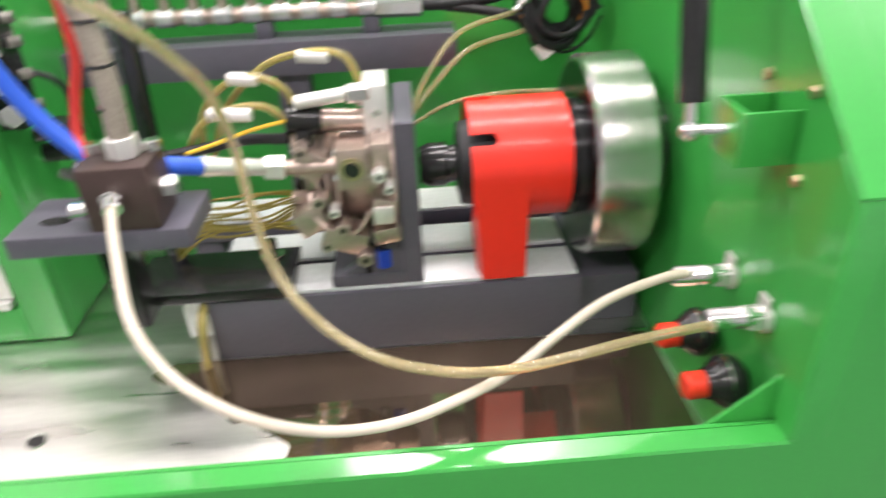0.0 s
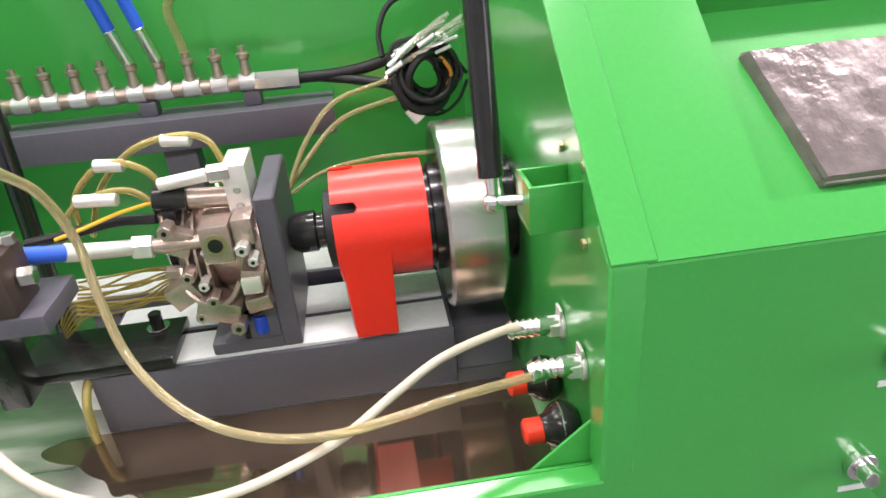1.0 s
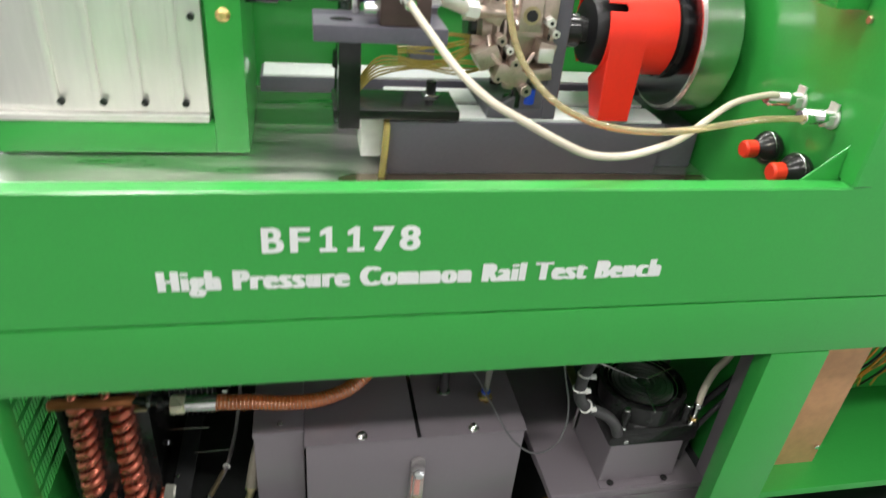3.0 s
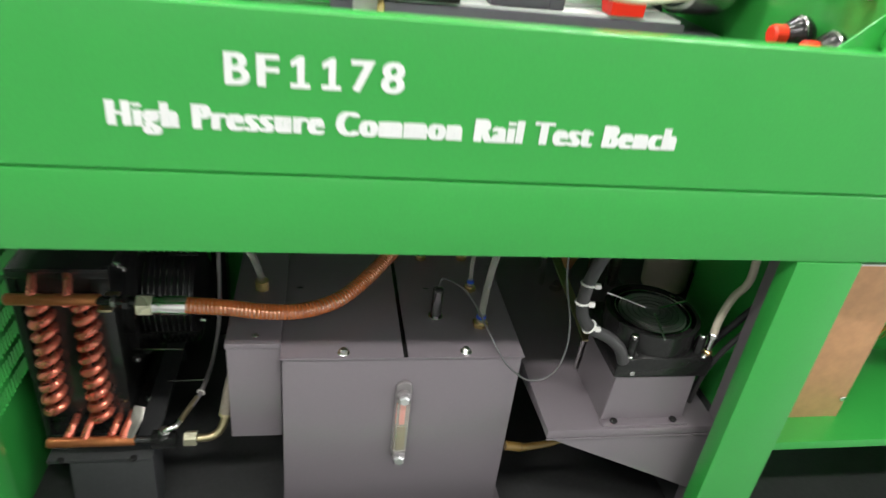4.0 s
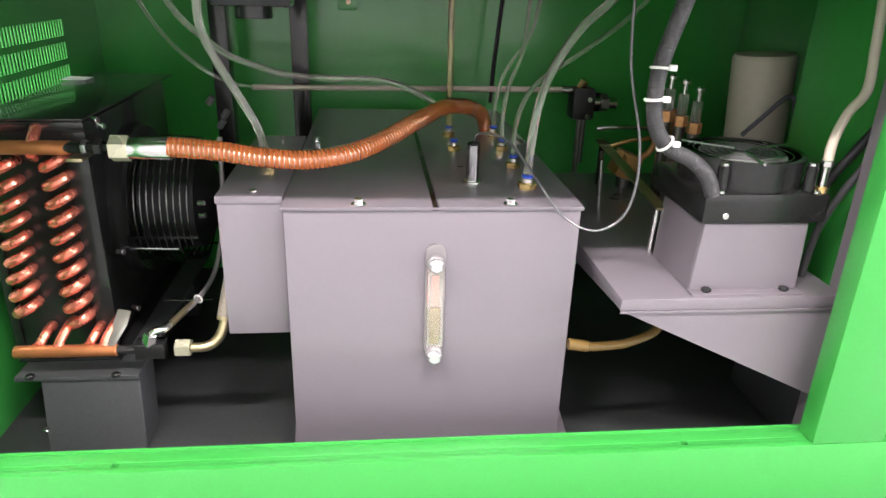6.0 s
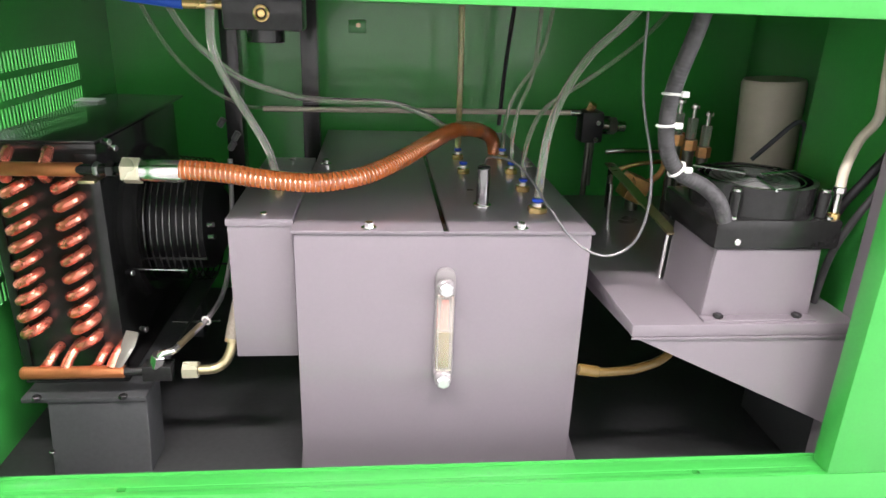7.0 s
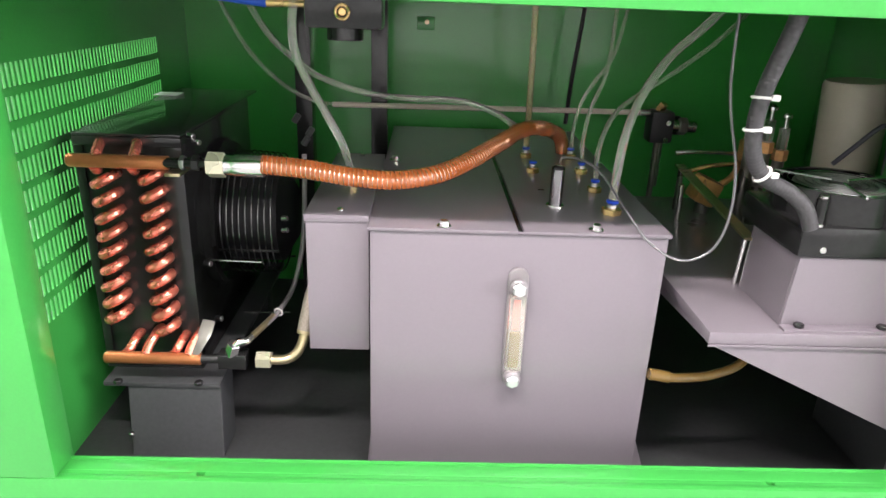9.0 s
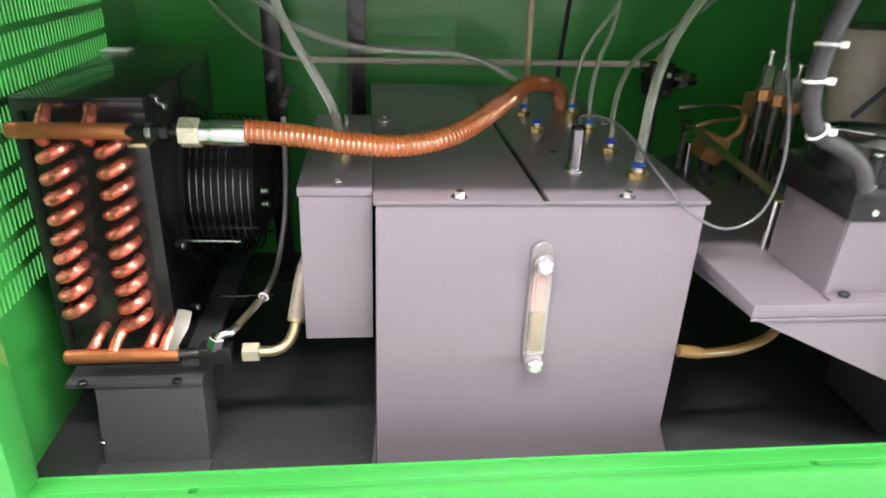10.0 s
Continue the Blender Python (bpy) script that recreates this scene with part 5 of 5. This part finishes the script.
    nut((-0.366, 0.182, Z), (1, -0.02, 0), 0.0155, 0.021, CREAM_ZINC, h, "hex_nut")
    part("ferrule", lathe([(0, 0.0095), (0.002, 0.0125), (0.012, 0.0128), (0.014, 0.0138), (0.046, 0.0138), (0.048, 0.0130)], (-0.357, 0.181, Z), (1, -0.01, 0), 28), CHROME, h, "bright crimped ferrule")
    path = [(-0.310, 0.177, 0.4845), (-0.256, 0.177, 0.480), (-0.206, 0.179, 0.472), (-0.152, 0.188, 0.467), (-0.100, 0.212, 0.470), (-0.057, 0.258, 0.478), (-0.010, 0.325, 0.489), (0.033, 0.412, 0.491), (0.076, 0.480, 0.481), (0.112, 0.530, 0.459), (0.124, 0.550, 0.427)]
    part("tube", tube(path, 0.0123, 20, ribs=0.0008, pitch=0.0056), BROWN_HOSE, h, "oil-filled orange-red hose with close glossy ribs")
    part("spiral", spring(path, 0.0115, 0.0009, 0.0056), HOSE_WIRE, h, "bright wire spiral of the hose")
    # fittings at the lower header
    f = thing("oil_feed_line", (-0.33, 0.20, 0.205), "chromed tee and elbow at the cooler's lower header", "pipe")
    part("adaptor", rod((-0.424, 0.20, 0.203), (-0.385, 0.20, 0.204), 0.0065), BLACK, f)
    part("tee_body", box((-0.390, 0.188, 0.194), (-0.352, 0.210, 0.216), 0.002), BLACK, f)
    part("tee_nut", rod((-0.372, 0.196, 0.214), (-0.366, 0.192, 0.232), 0.0095, seg=6), CHROME, f)
    part("tee_elbow", tube([(-0.366, 0.192, 0.228), (-0.360, 0.193, 0.234), (-0.352, 0.197, 0.234), (-0.346, 0.206, 0.236)], 0.0056), CHROME, f)
    nut((-0.330, 0.20, 0.204), (1, 0, 0), 0.0125, 0.020, CREAM_ZINC, f, "hex_nut")
    part("elbow", tube([(-0.320, 0.20, 0.204), (-0.300, 0.202, 0.204), (-0.286, 0.206, 0.212), (-0.278, 0.212, 0.228), (-0.276, 0.216, 0.240)], 0.0068), ZINC, f)
    part("elbow_collar", rod((-0.277, 0.215, 0.236), (-0.275, 0.219, 0.244), 0.0105), ZINC, f)
    part("hose_end", tube([(-0.276, 0.217, 0.242), (-0.272, 0.225, 0.262), (-0.266, 0.24, 0.29), (-0.25, 0.28, 0.33)], 0.0105), BRAID, f)
    d = thing("bleed_hose", (-0.345, 0.19, 0.26), "milky bleed hose rising from the tee", "hose")
    part("tube", tube([(-0.348, 0.202, 0.235), (-0.338, 0.222, 0.239), (-0.322, 0.258, 0.246), (-0.312, 0.320, 0.255), (-0.305, 0.355, 0.290), (-0.300, 0.365, 0.330), (-0.297, 0.370, 0.390), (-0.297, 0.380, 0.450)], 0.0036), FROSTED, d)
    part("cuff", rod((-0.347, 0.203, 0.2355), (-0.325, 0.252, 0.245), 0.0046), ZINC, d)
    part("clip", ring((-0.321, 0.262, 0.246), (0.2, 0.6, 0.1), 0.0058, 0.0014, seg=20, sub=6), WHITE_PLASTIC, d)


def shelf_side():
    t = thing("motor_shelf", (0.36, 0.3, 0.21), "grey folded steel shelf with a slanting skirt", "shelf")
    part("top", box((0.215, 0.067, 0.316), (0.496, 0.62, 0.332), 0.003), GREY, t)
    part("skirt", slab([(0.217, 0.069, 0.3155), (0.4995, 0.069, 0.3155), (0.4995, 0.069, 0.182), (0.448, 0.069, 0.207)], (0, 0.003, 0), bev=0.0006), GREY, t)
    part("side_skirt", slab([(0.217, 0.073, 0.3155), (0.217, 0.60, 0.3155), (0.217, 0.60, 0.27)], (0.003, 0, 0), bev=0.0006), GREY, t)
    part("lip", box((0.215, 0.0655, 0.3135), (0.4995, 0.0675, 0.3165), 0.0005), GREY, t)
    b = thing("fan_bracket", (0.38, 0.13, 0.332), "grey folded steel bracket under the cooling fan", "bracket")
    part("rear_top", box((0.4965, 0.31, 0.316), (0.68, 0.62, 0.332), 0.002), GREY, t)
    part("face", slab([(0.311, 0.087, 0.419), (0.440, 0.087, 0.419), (0.442, 0.086, 0.332), (0.305, 0.086, 0.332)], (0, 0.004, 0), bev=0.0008), GREY, b)
    part("side_sheet", slab([(0.311, 0.091, 0.419), (0.305, 0.090, 0.332), (0.305, 0.20, 0.332), (0.311, 0.205, 0.419)], (0.003, 0, 0), bev=0.0006), GREY, b)
    part("side_sheet", slab([(0.437, 0.091, 0.419), (0.439, 0.090, 0.332), (0.439, 0.20, 0.332), (0.437, 0.205, 0.419)], (0.003, 0, 0), bev=0.0006), GREY, b)
    part("foot_flange", box((0.303, 0.071, 0.332), (0.444, 0.0865, 0.335), 0.0006), GREY, b)
    for x in (0.323, 0.422):
        part("bolt", rod((x, 0.079, 0.335), (x, 0.079, 0.340), 0.006, seg=6), BLACK, b)
    f = thing("cooling_fan", (0.38, 0.165, 0.415), "square black cooling fan with a chromed wire guard", "fan")
    part("flange", box((0.303, 0.088, 0.4155), (0.457, 0.240, 0.452), 0.006), BLACK, f)
    bm = lathe([(0, 0.073), (0.034, 0.073), (0.034, 0.066), (0.020, 0.066), (0.020, 0.03)], (0.380, 0.164, 0.452), (0, 0, 1), 48)
    part("housing", bm, BLACK, f)
    for dx in (-0.054, 0.054):
        for dy in (-0.062, 0.042):
            part("corner_post", rod((0.380 + dx, 0.164 + dy, 0.452), (0.380 + dx, 0.164 + dy, 0.482), 0.007, seg=16), BLACK, f)
            part("screw", rod((0.380 + dx, 0.164 + dy, 0.482), (0.380 + dx, 0.164 + dy, 0.486), 0.0055, seg=12), CHROME, f)
            part("screw", rod((0.380 + dx * 1.08, 0.164 + dy * 1.08 - 0.006, 0.452), (0.380 + dx * 1.08, 0.164 + dy * 1.08 - 0.006, 0.456), 0.0042, seg=12), CHROME, f)
    part("front_screw", rod((0.330, 0.090, 0.426), (0.330, 0.085, 0.426), 0.004, seg=12), CHROME, f)
    for k in range(7):
        part("guard_ring", ring((0.380, 0.164, 0.484), (0, 0, 1), 0.012 + 0.0092 * k, 0.0010, seg=40, sub=6), WIRE_STEEL if k < 5 else CHROME, f)
    for a in (20, 140, 260):
        v = Vector((math.cos(radians(a)), math.sin(radians(a)), 0))
        part("guard_arm", rod(Vector((0.38, 0.164, 0.486)) + v * 0.010, Vector((0.38, 0.164, 0.486)) + v * 0.075, 0.0018, seg=8), CHROME, f)
    hub = part("hub", lathe([(0, 0.030), (0.012, 0.030), (0.0125, 0.052), (0.014, 0.052), (0.0145, 0.050), (0.0146, 0.001)], (0, 0, 0), (0, 0, 1), 48), DISC, f, "bright brushed hub disc")
    hub.location = (0.38, 0.164, 0.468)
    for k in range(7):
        a = 2 * math.pi * k / 7
        u, v = Vector((math.cos(a), math.sin(a), 0)), Vector((-math.sin(a), math.cos(a), 0))
        c = Vector((0.38, 0.164, 0.466))
        part("blade", slab([c + u * 0.029, c + u * 0.063 - v * 0.008, c + u * 0.063 + v * 0.016 + Vector((0, 0, 0.010)), c + u * 0.029 + v * 0.010 + Vector((0, 0, 0.006))], (0, 0, 0.0012), bev=0), BLACK, f)
    shifted(f, 0.001, -0.005, 0.004)
    e = thing("brass_tap", (0.452, 0.10, 0.45), "small brass tap with a chromed nut by the fan", "tap")
    part("body", rod((0.450, 0.095, 0.446), (0.450, 0.095, 0.462), 0.007, seg=6), BRASS, e)
    part("stem", rod((0.450, 0.095, 0.462), (0.450, 0.095, 0.486), 0.0045), CHROME, e)
    part("nut", rod((0.450, 0.095, 0.486), (0.450, 0.095, 0.494), 0.007, seg=6), CHROME, e)
    solo("cream_hose", tube([(0.452, 0.098, 0.49), (0.458, 0.105, 0.515), (0.475, 0.115, 0.545), (0.495, 0.12, 0.57), (0.499, 0.13, 0.62), (0.498, 0.14, 0.70)], 0.0058), WHITE_HOSE, "cream hose rising beside the fan", "hose")
    solo("black_cable", tube([(0.452, 0.13, 0.335), (0.456, 0.125, 0.40), (0.475, 0.12, 0.46), (0.500, 0.115, 0.505), (0.518, 0.11, 0.55), (0.522, 0.11, 0.66)], 0.0055), RUBBER, "thick black cable bending along the green side sheet", "cable")
    solo("black_cable", tube([(0.470, 0.12, 0.335), (0.474, 0.115, 0.40), (0.490, 0.11, 0.45), (0.508, 0.105, 0.49), (0.520, 0.10, 0.54), (0.522, 0.10, 0.66)], 0.0045), CONDUIT, "thin dark grey cable bending along the green side sheet", "cable")
    c = thing("corrugated_conduit", (0.32, 0.10, 0.46), "grey corrugated cable conduit with white cable ties", "conduit")
    part("tube", tube([(0.245, 0.06, 0.72), (0.238, 0.07, 0.66), (0.226, 0.078, 0.60), (0.226, 0.085, 0.56), (0.236, 0.093, 0.525), (0.256, 0.098, 0.502), (0.284, 0.095, 0.488), (0.302, 0.090, 0.472), (0.312, 0.088, 0.450)], 0.0088, 18, ribs=0.0004, pitch=0.0040), CONDUIT, c)
    for p, a in (((0.2255, 0.080, 0.590), (0.05, 0.1, 1)), ((0.2262, 0.0855, 0.557), (-0.1, 0.05, 1)), ((0.250, 0.0965, 0.507), (0.8, 0.1, -0.75))):
        part("cable_tie", ring(p, a, 0.0099, 0.0016, seg=28, sub=6), WHITE_PLASTIC, c, "white cable tie")
        q = Vector(p) + Vector((0.0085, -0.0080, 0.001))
        part("tie_head", box(q - Vector((0.003, 0.003, 0.003)), q + Vector((0.005, 0.003, 0.003)), 0.001), WHITE_PLASTIC, c)
    shifted(c, -0.004, -0.011, 0.007)
    solo("probe_cable", tube([(0.055, 0.229, 0.48), (0.062, 0.246, 0.488), (0.085, 0.225, 0.490), (0.105, 0.20, 0.478), (0.128, 0.155, 0.445), (0.150, 0.118, 0.418), (0.180, 0.095, 0.408), (0.210, 0.09, 0.425), (0.222, 0.09, 0.465), (0.218, 0.09, 0.52), (0.198, 0.092, 0.60), (0.193, 0.095, 0.70)], 0.0015, 8), GREY_CABLE, "thin grey probe cable looping off the breather", "cable")
    m = thing("oil_filter", (0.580, 0.465, 0.332), "cream painted oil filter canister", "oil filter")
    part("foot_ring", rod((0.580, 0.465, 0.332), (0.580, 0.465, 0.338), 0.040, seg=32), BLACK, m)
    part("canister", lathe([(0.0062, 0.030), (0.010, 0.046), (0.238, 0.050), (0.244, 0.047), (0.246, 0.02)], (0.580, 0.465, 0.332), (-0.06, 0, 1), 40), CREAM_CAN, m)
    solo("thin_pipe", tube([(0.503, 0.38, 0.46), (0.53, 0.38, 0.487), (0.556, 0.38, 0.513), (0.571, 0.38, 0.521), (0.581, 0.38, 0.505), (0.585, 0.38, 0.445)], 0.0036), DARK_GREY, "thin bent pipe in front of the filter", "pipe")
    # brass and steel pump group on the shelf
    g = thing("lift_pump_group", (0.34, 0.36, 0.332), "brass and steel lift pump fittings on a zinc plate", "lift pump")
    part("base_plate", slab([(0.326, 0.551, 0.409), (0.344, 0.551, 0.409), (0.316, 0.199, 0.397), (0.300, 0.199, 0.397)], (0, 0, 0.004), bev=0.0008), ZINC, g, "long zinc-plated strip")
    part("leg_rod", rod((0.303, 0.209, 0.332), (0.306, 0.209, 0.398), 0.0042), CHROME, g)
    part("leg_rod", rod((0.316, 0.471, 0.332), (0.313, 0.471, 0.396), 0.0048), CHROME, g)
    part("leg_rod", rod((0.335, 0.539, 0.332), (0.335, 0.539, 0.409), 0.0050), DULL_STEEL, g)
    part("pump_body", box((0.357, 0.500, 0.351), (0.395, 0.551, 0.396), 0.006, turn=Matrix.Rotation(radians(22), 4, "Y")), BRONZE, g, "oily brass pump body")
    part("pump_foot", rod((0.377, 0.528, 0.332), (0.377, 0.528, 0.357), 0.012), DULL_STEEL, g)
    part("body_cap", rod((0.364, 0.506, 0.384), (0.350, 0.489, 0.401), 0.009, seg=6), BRONZE, g)
    part("elbow", tube([(0.394, 0.517, 0.384), (0.413, 0.517, 0.396), (0.422, 0.517, 0.412), (0.422, 0.517, 0.429)], 0.0055), BRONZE, g)
    part("pipe", tube([(0.333, 0.573, 0.427), (0.366, 0.571, 0.431), (0.411, 0.573, 0.431), (0.446, 0.573, 0.429)], 0.0045), CHROME, g)
    part("pipe", tube([(0.344, 0.539, 0.401), (0.377, 0.539, 0.412), (0.411, 0.539, 0.417), (0.438, 0.539, 0.419)], 0.0042), BRASS, g)
    part("tee_block", box((0.444, 0.528, 0.419), (0.475, 0.573, 0.457), 0.003), BRONZE, g)
    part("tee_leg", rod((0.460, 0.551, 0.332), (0.460, 0.551, 0.420), 0.010), DULL_STEEL, g)
    part("union", rod((0.460, 0.551, 0.457), (0.460, 0.551, 0.470), 0.008, seg=6), COPPER_RAW, g)
    part("motor", rod((0.316, 0.695, 0.455), (0.377, 0.695, 0.455), 0.018, seg=32), RUBBER, g)
    part("motor_band", rod((0.321, 0.695, 0.455), (0.335, 0.695, 0.455), 0.0186, seg=32), WIRE_STEEL, g)
    part("motor_foot", rod((0.344, 0.695, 0.332), (0.344, 0.695, 0.429), 0.006), DULL_STEEL, g)
    for x, z in ((0.416, 0.541), (0.441, 0.533), (0.467, 0.521)):
        part("valve_stem", rod((x, 0.47, 0.332), (x, 0.47, z - 0.075), 0.0095), DULL_STEEL, g)
        part("stem_nut", rod((x, 0.47, z - 0.078), (x, 0.47, z - 0.060), 0.0125, seg=6), BRONZE, g)
        part("stem_sleeve", rod((x, 0.47, z - 0.060), (x, 0.47, z - 0.024), 0.0085), OIL_GLASS, g)
        part("knob", lathe([(0, 0.0035), (0.014, 0.0035), (0.016, 0.0075), (0.021, 0.0075), (0.024, 0.003)], (x, 0.47, z - 0.024), (0, 0, 1), 16), CHROME, g)
    s = thing("suction_hose", (0.19, 0.16, 0.21), "amber suction hose leaving the tank's side", "hose")
    part("tube", tube([(0.178, 0.13, 0.237), (0.207, 0.13, 0.232), (0.235, 0.135, 0.230), (0.263, 0.14, 0.231), (0.305, 0.15, 0.245), (0.33, 0.17, 0.285), (0.335, 0.18, 0.3155)], 0.0062), OIL_HOSE, s)
    part("ferrule", rod((0.177, 0.13, 0.237), (0.204, 0.13, 0.2325), 0.0078), OIL_HOSE, s, "oily hose ferrule")


def behind():
    p = thing("return_pipe", (0, 0.65, 0.483), "thin pale return pipe across the bay", "pipe")
    part("pipe", rod((-0.290, 0.650, 0.481), (0.285, 0.650, 0.485), 0.0050, seg=12), CREAM_CAN, p)
    part("clamp", rod((0.282, 0.65, 0.485), (0.302, 0.65, 0.485), 0.0072), CHROME, p)
    v = thing("pump_valve", (0.326, 0.66, 0.06), "small black pump valve on a post behind the tank", "valve")
    part("post", rod((0.326, 0.66, 0.06), (0.326, 0.66, 0.45), 0.0055), DULL_STEEL, v)
    part("body", box((0.302, 0.632, 0.430), (0.346, 0.678, 0.490), 0.008), RUBBER, v)
    part("cap", rod((0.318, 0.650, 0.489), (0.324, 0.644, 0.504), 0.009, seg=6), BRASS, v)
    part("outlet", rod((0.346, 0.652, 0.462), (0.392, 0.652, 0.460), 0.011), STEEL, v)
    part("union_nut", rod((0.360, 0.652, 0.4615), (0.374, 0.652, 0.461), 0.0165, seg=6), DULL_STEEL, v)
    part("bleed_screw", rod((0.332, 0.632, 0.470), (0.332, 0.626, 0.470), 0.005, seg=10), CHROME, v)
    part("bleed_screw", rod((0.330, 0.632, 0.438), (0.330, 0.626, 0.438), 0.005, seg=10), CHROME, v)
    for pts, r in (([(-0.41, 0.45, 0.71), (-0.36, 0.45, 0.62), (-0.311, 0.45, 0.574), (-0.272, 0.45, 0.551), (-0.206, 0.45, 0.532), (-0.14, 0.45, 0.527), (-0.069, 0.45, 0.526), (-0.016, 0.45, 0.512), (0.026, 0.45, 0.489)], 0.0048), ([(-0.47, 0.55, 0.71), (-0.452, 0.57, 0.64), (-0.42, 0.60, 0.57), (-0.372, 0.63, 0.515), (-0.325, 0.65, 0.487), (-0.286, 0.65, 0.481)], 0.0036)):
        solo("clear_hose", tube(pts, r), CLEAR_HOSE, "thin clear hose hanging across the bay", "hose", "clear hoses in the bay")
    g = thing("pressure_regulator", (-0.23, 0.30, 0.655), "dark pressure regulator with a brass ringed port", "pressure regulator")
    part("body", box((-0.275, 0.29, 0.635), (-0.175, 0.34, 0.70), 0.006), BLACK, g)
    part("bowl", rod((-0.226, 0.32, 0.62), (-0.226, 0.32, 0.64), 0.024), BLACK, g)
    part("port_ring", ring((-0.226, 0.288, 0.656), (0, 1, 0), 0.0085, 0.0022, seg=28), BRASS, g)
    part("port", rod((-0.226, 0.291, 0.656), (-0.226, 0.287, 0.656), 0.005), BRASS, g)
    part("side_pipe", rod((-0.275, 0.31, 0.664), (-0.325, 0.31, 0.664), 0.006), BRASS, g)
    part("blue_hose", rod((-0.325, 0.31, 0.664), (-0.40, 0.31, 0.672), 0.007), BLUE_HOSE, g)
    for x in (-0.22, -0.36):
        solo("support_rail", box((x, 0.66, 0.06), (x + 0.03, 0.70, 0.80), 0.002), BLACK, "dark upright steel rail in the bay", "rail", "upright rails in the bay")
    solo("black_cable", tube([(0.155, 0.70, 0.45), (0.16, 0.70, 0.55), (0.175, 0.70, 0.72)], 0.004, 8), RUBBER, "thin black cable on the back sheet", "cable")
    b = thing("sheet_bracket", (-0.12, 0.794, 0.61), "small green bracket with a zinc screw on the back sheet", "bracket")
    part("plate", box((-0.140, 0.794, 0.61), (-0.105, 0.7995, 0.635), 0.001), GREEN, b)
    part("screw", rod((-0.12, 0.794, 0.625), (-0.12, 0.788, 0.625), 0.005, seg=6), ZINC, b)
    for k, (x, y, z) in enumerate(((-0.305, 0.42, 0.455), (-0.298, 0.42, 0.47), (-0.318, 0.42, 0.49))):
        solo("cable_gland", rod((x, y, z), (x + 0.008, y, z + 0.012), 0.005, seg=8), CONDUIT, "small dark cable gland", "cable gland", "cable glands")
    # electrical bay
    e = thing("terminal_plate", (0.62, 0.11, 0.302), "copper-coloured mounting plate with wiring beside it", "mounting plate")
    part("plate", box((0.535, 0.110, 0.302), (0.752, 0.114, 0.612), 0.001), COPPER_PLATE, e)
    part("top_fold", box((0.535, 0.098, 0.612), (0.752, 0.114, 0.615), 0.0008), BRIGHT_ALU, e, "bright folded edge")
    part("screw", rod((0.742, 0.11, 0.345), (0.742, 0.105, 0.345), 0.005, seg=10), CHROME, e)
    for k in range(9):
        x = 0.775 + 0.014 * k
        mt = (ORANGE_WIRE, YELLOW_HOSE, ORANGE_WIRE, RUBBER)[k % 4]
        j = [random.uniform(-0.012, 0.012) for _ in range(6)]
        solo("wire", tube([(x, 0.20, 0.65), (x + j[0], 0.17, 0.61), (x + 0.02 + j[1], 0.15, 0.56), (x + j[2], 0.15, 0.51), (x - 0.01 + j[3], 0.17, 0.46), (x + 0.01 + j[4], 0.20, 0.40)], 0.0022, 6), mt, "thin coloured control wire in the electrical bay", "wire", "control wires")


for build in (tank, cooler, shelf_side, behind):
    build()
